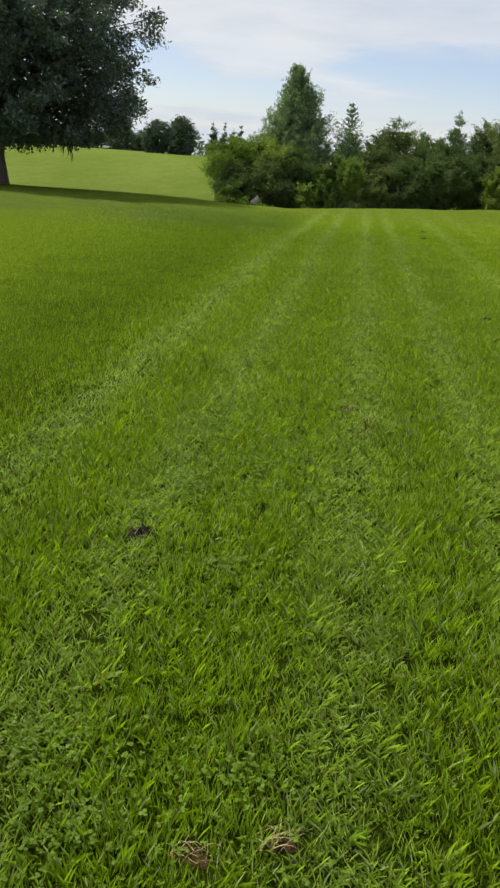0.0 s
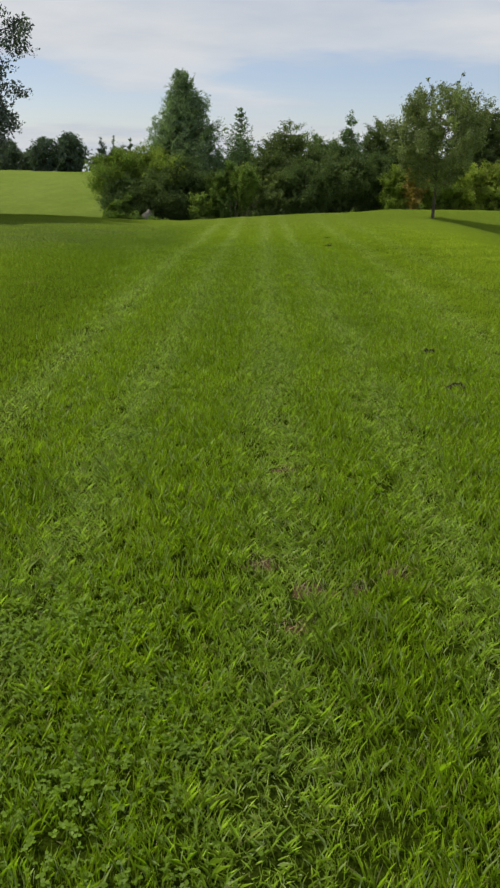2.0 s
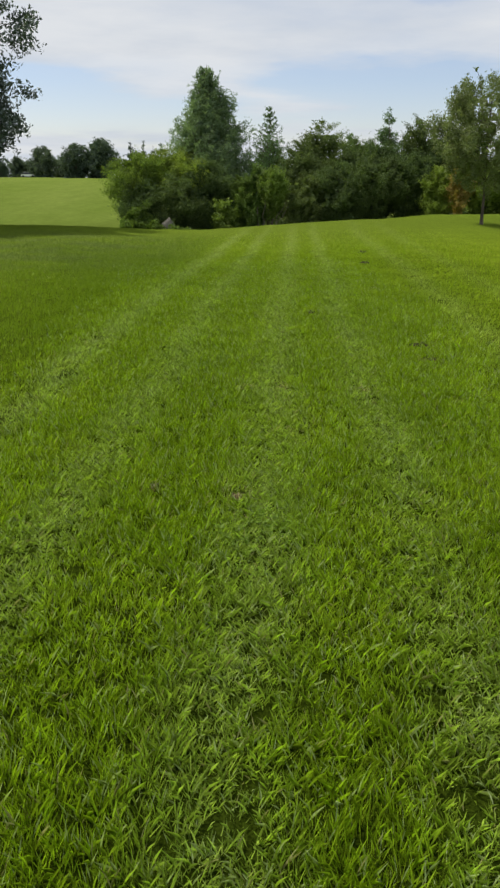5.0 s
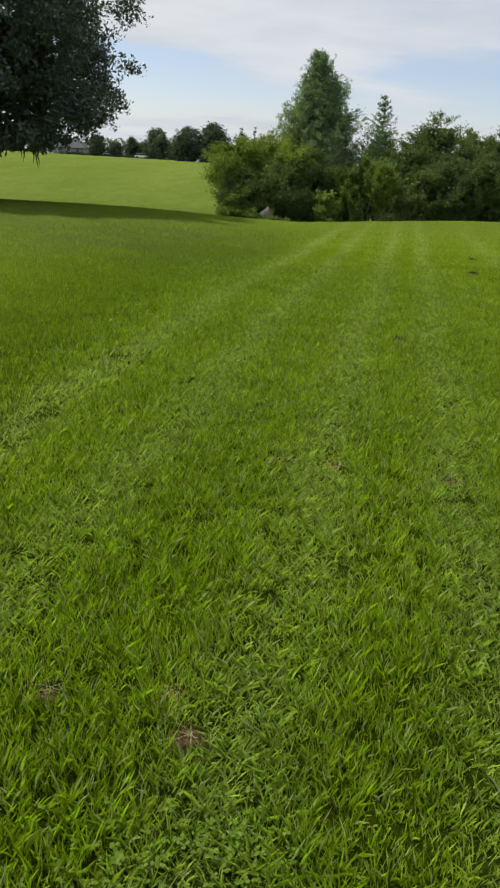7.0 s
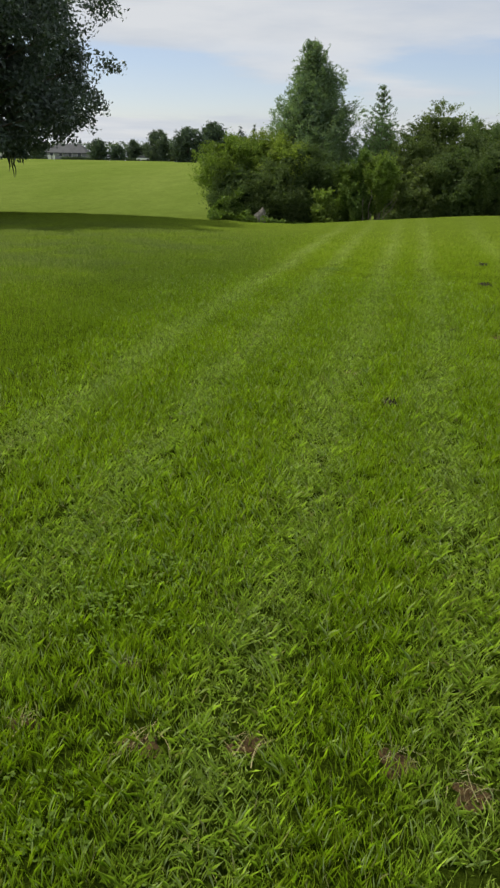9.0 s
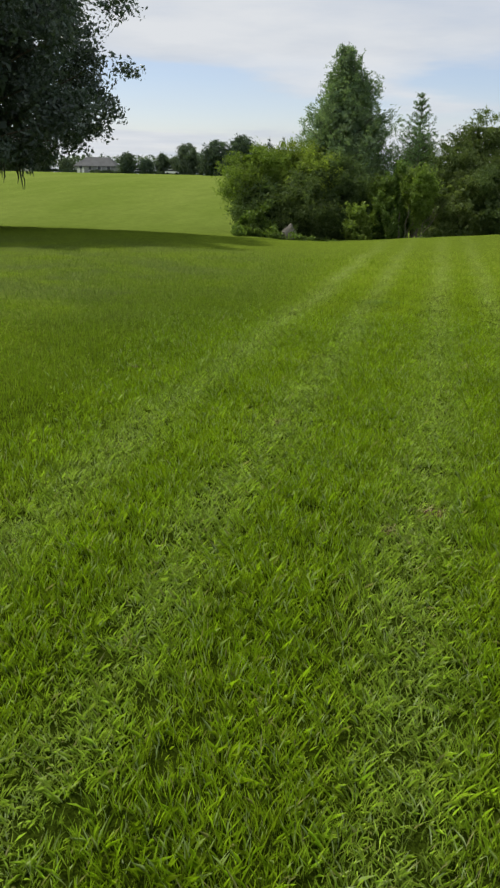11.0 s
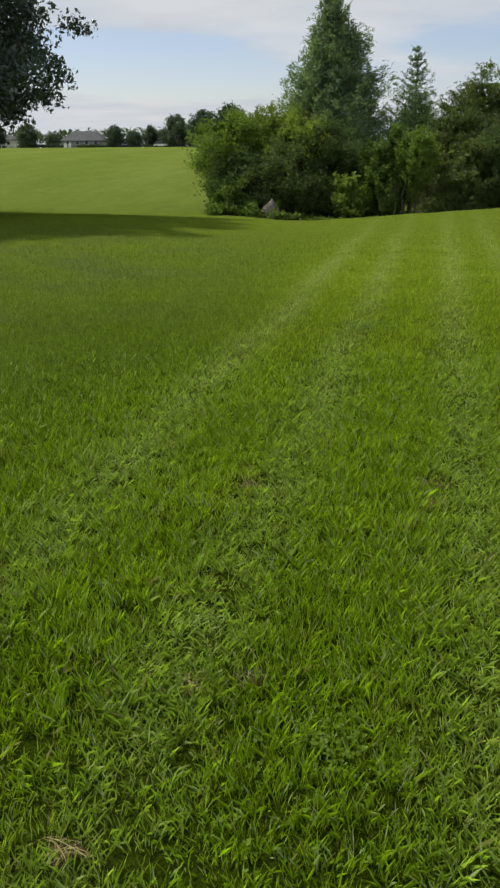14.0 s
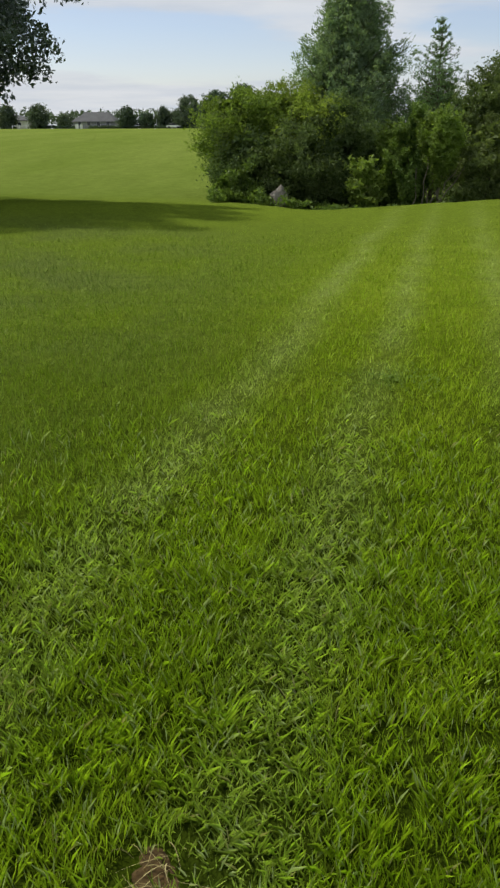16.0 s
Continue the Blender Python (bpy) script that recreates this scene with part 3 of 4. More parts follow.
    v2, f2 = leaf_cloud(rng, np.stack([q * np.cos(ang), q * np.sin(ang), hh * tall], 1), np.full(m, 0.14), m * 3, 0.24, 0.5, -0.4, plain=True)
    tagged(part("sprays", mesh_from("sprays", np.concatenate([v, v2]), np.concatenate([f, f2 + len(v)]), cypress_mat), thing), kind="stuff")


cypress((2.4, 52.2), 8.32, [(0.04, 1.6), (0.25, 1.95), (0.45, 2.05), (0.57, 1.9), (0.66, 1.5), (0.75, 1.15), (0.895, 0.6), (0.96, 0.3), (1.0, 0.1)], 21, "tall pyramidal cypress with feathery green sprays")

DOME = [(0.02, 0.75), (0.2, 0.95), (0.5, 1.0), (0.75, 0.8), (0.92, 0.5), (1.0, 0.2)]
VASE = [(0.05, 0.45), (0.3, 0.8), (0.55, 1.0), (0.78, 0.9), (0.93, 0.55), (1.0, 0.2)]
CONE = [(0.12, 0.9), (0.3, 1.0), (0.55, 0.7), (0.8, 0.35), (1.0, 0.06)]


def scaled(shape, r):
    return [(h, w * r) for h, w in shape]


def shrub(at, tall, r, mat, seed, shape=DOME, label="dense dark green shrub at the lawn's edge", name="shrub", density=1.0, size=0.10, clump=0.5, **more):
    n = int(24 * r * tall * density) + 14
    return tree(name, at, tall, scaled(shape, r), mat, label, "shrub", seed, 0.05, n, clump, int(5000 * r * tall * density) + 1800, size * 0.8,
                limbs=more.pop("limbs", 4), bare=0.05, heart=int(170 * r * r * tall * density) + 30, heart_size=0.17, heart_r=more.pop("heart_r", 0.60), bark=more.pop("bark", bark_mat), shell=0.3, rise=more.pop("rise", 0.8), **more)


# the myrtle thicket at the corner, yellow-green on top
MYRTLE = "rounded wax myrtle bush with yellow-green leaves"
shrub((-0.75, 48.6), 3.5, 1.95, myrtle_mat, 31, VASE, MYRTLE, "myrtle_bush", 1.0, ragged=0.22)
shrub((0.75, 49.0), 3.85, 2.0, myrtle_mat, 32, VASE, MYRTLE, "myrtle_bush", 1.0, ragged=0.22)
shrub((2.3, 48.8), 3.7, 1.7, shrub_mat, 33, DOME, "dark shrub below the cypress", "shrub", 1.0)
# two dark shrubs added to stand for the myrtle's own shade below
shrub((0.9, 47.3), 2.6, 1.55, shrub_mat, 34, DOME, "darker leafy shape for the self-shaded lower front of the myrtle", "shrub", 0.9)
shrub((-0.6, 47.3), 2.2, 1.35, shrub_mat, 35, DOME, "darker leafy shape for the self-shaded lower front of the myrtle", "shrub", 0.9)
shrub((3.1, 46.8), 1.75, 0.6, light_mat, 36, DOME, "small light green broad-leaved shrub", "shrub", 1.0, 0.17, 0.3)

# the light-leaved willow with bare leaning stems
willow = shrub((5.45, 47.2), 3.15, 0.9, light_mat, 37, [(0.3, 0.4), (0.55, 0.8), (0.78, 1.0), (0.95, 0.55), (1.0, 0.2)],
               "light green willow shrub with bare leaning stems", "willow_shrub", 0.75, 0.12, 0.34, bark=stem_mat, rise=1.8, heart_r=0.3)
for k in range(6):
    v, f = tube(bent(rng, (-0.75 + 0.1 * k, -0.4 + 0.1 * rng.random(), -0.1), (-0.75 + 0.34 * k, -0.2 + 0.3 * rng.random(), 1.3 + 0.5 * rng.random()), 0.05), np.linspace(0.026, 0.010, 6), 6)
    part("stem", smooth(mesh_from("stem", v, f, stem_mat)), willow)
shrub((4.0, 47.8), 2.9, 0.7, light_mat, 38, VASE, "slim light green shrub", "shrub", 1.0, 0.11, 0.3, rise=1.6)
shrub((4.45, 47.2), 1.9, 0.5, light_mat, 40, VASE, "slim upright light green shrub", "shrub", 0.8, 0.10, 0.22, rise=2.6)
shrub((4.75, 47.9), 3.3, 0.65, light_mat, 39, VASE, "slim light green shrub", "shrub", 1.1, 0.11, 0.28, rise=1.8)

# conifers that stand out of the thicket
def conifer(at, tall, r, seed, label):
    """Whorls of slightly drooping boughs on a straight stem, needles along them."""
    rng = np.random.default_rng(seed)
    thing = empty("conifer_tree", (at[0], at[1], hz(*at)), label, "tree")
    v, f = tube(bent(rng, (0, 0, -0.1), (0.05, 0, tall * 0.99), 0.02, 9), np.linspace(0.09, 0.008, 9), 8)
    part("trunk", smooth(mesh_from("trunk", v, f, bark_mat)), thing)
    vs, fs, base, cen, rad = [], [], 0, [], []
    h = 0.5
    while h < tall * 0.97:
        reach_out = r * np.interp(h / tall, [0, 0.12, 0.35, 0.7, 1.0], [0.7, 1.0, 0.92, 0.42, 0.05])
        n = int(rng.integers(5, 8))
        a0 = rng.random() * 6.28
        for k in range(n):
            a = a0 + k / n * 6.28 + rng.normal() * 0.2
            ln = reach_out * (0.7 + 0.5 * rng.random())
            up_by = ln * (0.35 + 0.35 * h / tall + 0.12 * rng.normal())
            pts = bent(rng, (0, 0, h), (ln * math.cos(a), ln * math.sin(a), h + up_by), 0.02, 6, -0.12 * ln)
            v, f = tube(pts, np.linspace(0.022, 0.005, 6), 4)
            vs.append(v), fs.append(f + base)
            base += len(v)
            for j in range(1, 6):
                for q in range(2):
                    cen.append(pts[j] + rng.normal(size=3) * 0.06 * ln)
                    rad.append(0.055 + 0.11 * ln * (1 - abs(j - 3) / 4))
        h += 0.2 + 0.12 * rng.random()
    tagged(part("branchwood", mesh_from("branchwood", np.concatenate(vs), np.concatenate(fs), bark_mat), thing), kind="stuff")
    v, f = leaf_cloud(rng, np.array(cen), np.array(rad), int(5200 * r * tall ** 0.6), 0.10, 0.24, 0.0, 0.7, 0.1, plain=True)
    tagged(part("needles", mesh_from("needles", v, f, pine_mat), thing), kind="stuff")


conifer((5.75, 52.6), 6.25, 1.8, 41, "slender young conifer with whorled boughs above the thicket")
conifer((4.1, 54.0), 4.6, 0.9, 42, "small dark conifer among the shrubs")
# low dark growth that closes the foot of the thicket
rng = np.random.default_rng(43)
cen, rad = [], []
for x in np.arange(1.5, 26, 0.16):
    y = 48.6 + 0.7 * rng.normal()
    cen.append((x, y, hz(x, y) + 0.15 + 0.75 * rng.random()))
    rad.append(0.25 + 0.2 * rng.random())
v, f = leaf_cloud(rng, np.array(cen), np.array(rad), 14000, 0.11, 0.5, shell=0.2, plain=True)
tagged(new("undergrowth", mesh_from("undergrowth", v, f, shrub_mat)), "low dark undergrowth at the foot of the thicket", "undergrowth", kind="stuff")
rng = np.random.default_rng(44)

# mixed wood behind the lawn: x, y, height, radius, kind
WOOD = [
    (7.2, 50.5, 4.4, 1.5, "d"), (8.5, 52.0, 5.3, 1.5, "d"), (7.0, 47.6, 2.9, 1.4, "d"), (8.6, 47.7, 3.2, 1.6, "d"), (9.9, 52.0, 5.0, 1.1, "c"),
    (10.4, 48.2, 3.5, 1.6, "d"), (9.6, 50.2, 4.3, 1.4, "d"), (11.3, 50.6, 4.5, 1.4, "d"), (12.0, 52.0, 6.1, 0.9, "s"), (12.2, 48.4, 3.3, 1.5, "d"), (13.6, 52.5, 5.6, 1.4, "d"), (13.3, 47.6, 3.0, 1.0, "l"),
    (14.9, 51.5, 4.6, 1.6, "d"), (16.3, 52.0, 5.4, 1.5, "d"), (15.4, 46.9, 3.1, 1.2, "l"), (16.9, 47.0, 3.2, 1.2, "l"), (18.3, 47.2, 3.2, 1.2, "l"),
]
WOOD += [
    (18.0, 51.6, 5.2, 1.1, "s"), (22.0, 49.0, 5.5, 1.6, "c"), (19.2, 50.5, 6.6, 1.9, "d"), (19.7, 47.0, 2.6, 1.4, "d"), (21.4, 47.6, 3.4, 1.7, "d"), (21.9, 52.4, 4.6, 1.8, "d"),
    (23.3, 48.0, 3.2, 1.7, "d"), (25.0, 47.8, 3.4, 1.8, "d"), (11.2, 55.0, 4.9, 1.6, "d"), (15.6, 56.0, 5.2, 1.8, "d"), (6.3, 56.0, 4.4, 1.5, "d"),
    (27.2, 48.6, 3.8, 1.9, "d"), (27.0, 53.0, 5.2, 2.0, "d"), (29.6, 50.0, 4.4, 2.0, "d"), (32.0, 51.0, 4.6, 2.1, "d"), (34.5, 52.0, 4.4, 2.1, "d"),
]
for k, (x, y, tall, r, kind) in enumerate(WOOD):
    if kind == "d":
        shrub((x, y), tall, r, shrub_mat, 50 + k, VASE if k % 2 else DOME, "dark green broad-leaved shrub in the thicket", "shrub", 0.58 if x < 24 else 0.3, 0.11 if x < 24 else 0.17, 0.46)
    elif kind == "l":
        shrub((x, y - 0.6), tall * 0.8, r, reed_mat, 50 + k, DOME, "light green grassy-looking shrub at the lawn's edge", "shrub", 0.8, 0.12, 0.36)
    elif kind == "c":
        tree("broad_conifer", (x, y), tall, scaled(CONE, r), myrtle_mat if tall > 5.4 else pine_mat, "cone-shaped green tree above the thicket", "tree", 50 + k, 0.1, 80, 0.5, 22000, 0.12, 0.4, limbs=6, bare=0.1, shell=0.3, rise=0.3)
    else:
        tree("thin_tree", (x, y), tall, [(0.3, 1.2), (0.6, 0.95), (0.8, 0.6), (1.0, 0.2)], pine_mat, "sparse thin tree with open upright branches", "tree", 50 + k, 0.08, 50, 0.4, 9500, 0.11, 0.4,
             limbs=14, bare=0.3, shell=0.4, limb_r=0.3)
tree("broad_tree", (27.3, 54.0), 10.2, [(0.3, 2.4), (0.5, 3.2), (0.7, 3.0), (0.88, 1.9), (1.0, 0.6)], pine_mat, "tall blue-green tree above the thicket", "tree", 99, 0.2, 110, 0.85, 42000, 0.16, 0.4, limbs=10, bare=0.2, shell=0.3, rise=0.3)

# young tree that stands alone on the lawn, with a browning shrub behind it
young = tree("young_tree", (12.2, 37.5), 5.15, [(0.20, 0.45), (0.32, 1.35), (0.52, 2.1), (0.72, 2.2), (0.88, 1.7), (0.97, 0.9)], young_mat,
             "young lawn tree with thin trunk and loose green crown", "tree", 71, 0.052, 200, 0.40, 44000, 0.085, 0.45, limbs=22, bare=0.24, inner=0.3, shell=0.3, limb_r=0.4, rise=1.9,
             heart=160, heart_size=0.22, heart_r=0.75, even=True)
for k, (dx, dz) in enumerate(((0.65, 5.55), (0.95, 5.0), (-0.5, 5.3), (1.5, 4.4))):
    pts = bent(rng, (dx * 0.4, 0, 3.6), (dx * 1.25, 0.1, dz), 0.05)
    v, f = tube(pts, np.linspace(0.02, 0.006, 6), 5)
    part("bare_twig", mesh_from("bare_twig", v, f, bark_mat), young)
    v, f = leaf_cloud(rng, pts[2:], np.full(4, 0.1), 60, 0.11)
    part("twig_leaves", mesh_from("twig_leaves", v, f, young_mat), young)
shrub((14.0, 45.9), 2.15, 0.6, orange_mat, 72, VASE, "small shrub with browning orange leaves", "shrub", 0.9, 0.14, 0.35)

# ---- far trees along the meadow ----
FAR = [
    (-17.4, 165, 6.3, 3.1), (-13.0, 165, 7.1, 3.2), (-41.7, 285, 9.6, 5.2), (-36.5, 292, 6.4, 3.4), (-50.5, 291, 6.8, 2.8), (-55.5, 290, 5.0, 3.0), (-46.5, 292, 5.4, 3.0),
    (-61.6, 290, 7.0, 3.3), (-87.0, 310, 5.6, 4.4), (-89.3, 290, 7.6, 3.8), (-98.6, 288, 7.4, 3.2), (-105, 290, 6.0, 3.2), (-112, 290, 6.8, 4.0), (-121, 292, 7.0, 4.4), (-131, 295, 6.8, 4.4),
]
for k, (x, y, tall, r) in enumerate(FAR):
    tree("far_tree", (x, y), tall, scaled([(0.0, 0.8), (0.25, 1.0), (0.5, 1.0), (0.78, 0.75), (0.96, 0.25)], r), far_mat, "rounded dark green tree beyond the meadow", "tree", 120 + k,
         0.14 + 0.012 * tall, 90, 0.15 * tall, 9000, 0.036 * tall, 0.8, limbs=3, inner=0.2, rise=0.15, bare=0.14, group="trees beyond the meadow", shell=0.6, heart=170, heart_size=0.12 * tall, heart_r=0.7, even=True)
for k, (x, y, tall) in enumerate(((-5.1, 118, 5.4), (-3.6, 120, 5.5), (-1.4, 121, 5.4), (1.6, 122, 5.1), (3.6, 121, 4.8), (-2.5, 124, 4.9), (10, 120, 5.5), (17, 122, 5.8))):
    tree("far_pine", (x, y), tall, scaled(CONE, 0.95), far_mat, "small pointed pine far behind the thicket", "tree", 160 + k, 0.1, 26, 0.45, 2500, 0.2, 0.4, limbs=2, bare=0.1, group="far pines")
# a long low wood at the horizon
cen, rad = [], []
rng = np.random.default_rng(77)
for x in np.arange(-420, 420, 4.5):
    y = 345 + 30 * math.sin(x * 0.017) + rng.random() * 12
    for j in range(3):
        cen.append((x + rng.normal() * 2, y + rng.normal() * 3, hz(x, y) + 1.0 + 1.6 * j + rng.random()))
        rad.append(2.0 + 0.9 * rng.random())
v, f = leaf_cloud(rng, np.array(cen), np.array(rad), 36000, 0.9, 0.8, plain=True)
tagged(new("far_woods", mesh_from("far_woods", v, f, far_mat)), "low dark woods along the horizon", "woods", kind="stuff")


# ---- houses, hedge, car and boxes at the top of the meadow ----
def box_mesh(name, size, at, mat, bevel=0.0):
    bm = bmesh.new()
    bmesh.ops.create_cube(bm, size=1.0)
    for v in bm.verts:
        v.co = Vector((v.co.x * size[0] + at[0], v.co.y * size[1] + at[1], v.co.z * size[2] + at[2]))
    if bevel:
        bmesh.ops.bevel(bm, geom=bm.edges[:], offset=bevel, segments=2, affect="EDGES")
    me = bpy.data.meshes.new(name)
    bm.to_mesh(me)
    bm.free()
    me.materials.append(mat)
    return me


def house(x, y, wide, deep, wall_h, roof_h, label, roof_m, wall_m):
    h = empty("house", (x, y, hz(x, y)), label, "house")
    part("wall", box_mesh("wall", (wide, deep, wall_h), (0, 0, wall_h / 2 - 0.1), wall_m), h)
    a, b, e = wide / 2 + 0.4, deep / 2 + 0.4, wall_h - 0.1
    k = wide * 0.28
    v = [(-a, -b, e), (a, -b, e), (a, b, e), (-a, b, e), (-k, 0, e + roof_h), (k, 0, e + roof_h), (-a, -b, e - 0.2), (a, -b, e - 0.2), (a, b, e - 0.2), (-a, b, e - 0.2)]
    me = bpy.data.meshes.new("roof")
    me.from_pydata(v, [], [(0, 1, 5, 4), (1, 2, 5), (2, 3, 4, 5), (3, 0, 4), (6, 7, 1, 0), (7, 8, 2, 1), (8, 9, 3, 2), (9, 6, 0, 3), (9, 8, 7, 6)])
    me.materials.append(roof_m)
    part("roof", me, h)
    for i in range(4):
        wx = (i - 1.5) * wide / 4.4
        w = part("window", box_mesh("window", (1.3, 0.12, 1.2), (wx, -deep / 2 - 0.03, 1.4), white_mat), h, "white-framed window")
        part("pane", box_mesh("pane", (1.1, 0.06, 1.0), (wx, -deep / 2 - 0.09, 1.4), glass_mat), w)
    return h


house(-74.2, 302, 13.5, 9, 2.2, 2.9, "low grey house with a grey hipped roof", roof_mat, grey_wall_mat)
house(-104.5, 305, 15.0, 9, 2.7, 1.6, "low white-walled house with a grey roof", roof_mat, wall_mat)

rng = np.random.default_rng(8)
for x0, x1, y in ((-88.5, -77.5, 289), (-75, -64.5, 296), (-60, -42, 288)):
    cen = np.array([(x - x0, 0.3 * rng.normal(), 0.45 + 0.1 * rng.normal()) for x in np.arange(x0, x1, 0.5)])
    h = empty("hedge", (x0, y, hz(x0, y)), "low clipped dark green hedge along the meadow's top", "hedge")
    v, f = leaf_cloud(rng, cen, np.full(len(cen), 0.55), 3000, 0.28, 0.7)
    part("leaves", mesh_from("leaves", v, f, far_mat), h)
    v, f = tube(bent(rng, (0, 0, 0.2), (x1 - x0, 0, 0.2), 0.02), np.full(6, 0.08), 5)
    part("stem", mesh_from("stem", v, f, bark_mat), h)
for x, w in ((-76.6, 0.8), (-75.2, 0.6)):
    b = empty("utility_box", (x, 287, hz(x, 287)), "small white utility box beside the hedge", "utility box")
    part("cabinet", box_mesh("cabinet", (w, 0.6, 1.2), (0, 0, 0.58), white_mat, 0.04), b)
    part("lid", box_mesh("lid", (w + 0.1, 0.7, 0.08), (0, 0, 1.22), white_mat), b)
for x, n in ((-96.5, 3), ):
    fz = hz(x, 286)
    b = empty("rail_fence", (x, 286, fz), "short pale rail fence at the meadow's top", "fence")
    for i in range(n):
        part("post", box_mesh("post", (0.18, 0.18, 1.1), (i * 2.2, 0, 0.5), white_mat), b)
    part("rail", box_mesh("rail", ((n - 1) * 2.2, 0.08, 0.16), ((n - 1) * 1.1, 0, 0.85), white_mat), b)


def car(x, y, turn, label):
    c = empty("car", (x, y, hz(x, y) + 0.0), label, "car")
    c.rotation_euler = (0, 0, turn)
    prof = [(-2.1, 0.35), (-2.1, 0.8), (-1.75, 0.95), (1.2, 0.92), (2.05, 0.75), (2.15, 0.35)]
    cabin = [(-1.7, 0.95), (-1.3, 1.45), (0.3, 1.47), (1.1, 0.93)]
    for name, outline, half, mat in (("body", prof, 0.86, white_mat), ("cabin", cabin, 0.74, glass_mat)):
        n = len(outline)
        vs = [(a, s * half, b) for s in (-1, 1) for a, b in outline]
        fs = [tuple(range(n))[::-1], tuple(range(n, 2 * n))] + [(i, (i + 1) % n, n + (i + 1) % n, n + i) for i in range(n)]
        me = bpy.data.meshes.new(name)
        me.from_pydata(vs, [], fs)
        me.materials.append(mat)
        part(name, me, c)
    part("roof", box_mesh("roof", (1.65, 1.5, 0.06), (-0.5, 0, 1.48), white_mat, 0.02), c)
    for a in (-1.35, 1.35):
        for s in (-0.8, 0.8):
            v, f = tube([(a, s - 0.1, 0.33), (a, s + 0.1, 0.33)], [0.33, 0.33], 16)
            me = mesh_from("wheel", v, [f, np.array([np.arange(16)]), np.array([np.arange(16, 32)[::-1]])], tyre_mat)
            part("wheel", me, c)


car(-46.2, 284, 0.1, "white car parked at the top of the meadow")
car(-57.5, 290, 0.3, "white car parked at the top of the meadow")

# ---- stone by the thicket ----
bm = bmesh.new()
bmesh.ops.create_icosphere(bm, subdivisions=3, radius=1.0)
for v in bm.verts:
    q = v.co.copy()
    q = Vector((q.x, q.y, q.z if q.z < 0.1 else q.z * (1.25 - 0.8 * abs(q.x + 0.15))))
    q *= 1 + 0.22 * noise.noise(v.co * 1.7) + 0.07 * noise.noise(v.co * 5)
    v.co = Vector((q.x * 0.33, q.y * 0.28, q.z * 0.38))
me = bpy.data.meshes.new("stone")
bm.to_mesh(me)
bm.free()
me.materials.append(stone_mat)
stone = tagged(new("stone", me), "grey weathered boulder among weeds below the myrtle", "stone")
stone.location = (0.50, 46.1, hz(0.50, 46.1) + 0.18)
stone.rotation_euler = (0, math.radians(14), 0)

# weeds and ivy fringe along the foot of the thicket
rng = np.random.default_rng(9)
cen, rad = [], []
for x in np.arange(-1.5, 9.0, 0.09):
    y = 45.9 + 0.25 * rng.normal()
    cen.append((x, y, hz(x, y) + 0.06 + 0.2 * rng.random()))
    rad.append(0.12 + 0.12 * rng.random())
for k in range(130):
    x, y = max(-1.0 + 0.5 * rng.normal(), -1.6 + 0.15 * rng.random()), 46.5 + 0.4 * rng.normal()
    cen.append((x, y, hz(x, y) + 0.08 + 1.15 * rng.random() ** 1.2 * math.exp(-((x + 0.5) ** 2) / 0.9)))
    rad.append(0.12 + 0.14 * rng.random())
v, f = leaf_cloud(rng, np.array(cen), np.array(rad), 12000, 0.10, 0.6, shell=0.1)
tagged(new("weeds", mesh_from("weeds", v, f, light_mat)), "low green weeds along the foot of the thicket", "weeds", kind="stuff")

# ---- bare spots, three of them filling dark grass gaps: x, y, radius ----
CLODS = [(-0.29, 3.44, 0.12), (2.65, 15.86, 0.14), (3.35, 13.80, 0.20), (2.91, 9.84, 0.16), (2.68, 8.51, 0.16), (3.60, 18.80, 0.16), (5.20, 25.40, 0.18), (4.70, 22.60, 0.16)]
# spots at y 10.12, 12.62 and 18.92 put brown where grass gaps are shaded
BARE_EARLY = [(0.24, 1.77, 0.08), (0.03, 1.72, 0.09), (1.12, 6.77, 0.16), (0.91, 6.50, 0.13), (1.00, 5.39, 0.19), (0.84, 5.64, 0.17), (1.18, 5.39, 0.09), (1.36, 5.52, 0.12),
              (0.89, 5.12, 0.10), (0.96, 10.08, 0.13), (1.30, 10.12, 0.07), (1.37, 9.95, 0.13)]
BARE_LATER = [(1.47, 12.62, 0.07), (1.58, 12.23, 0.14), (1.87, 12.26, 0.11), (2.28, 12.22, 0.13), (2.46, 12.10, 0.14), (1.22, 12.31, 0.09), (2.44, 16.77, 0.16), (2.20, 16.49, 0.09),
              (1.61, 18.22, 0.09), (0.33, 19.84, 0.10), (1.98, 18.92, 0.08), (1.81, 18.87, 0.08), (2.71, 20.60, 0.20), (2.66, 20.36, 0.16), (1.85, 20.55, 0.15), (3.30, 13.20, 0.34),
              (3.69, 11.93, 0.24), (3.98, 18.60, 0.26), (-1.23, 15.10, 0.20), (3.05, 11.70, 0.12), (3.13, 20.30, 0.13)]
SPOTS = [(*p, 1) for p in CLODS] + [(*p, 0) for p in BARE_EARLY + BARE_LATER]
rng = np.random.default_rng(3)
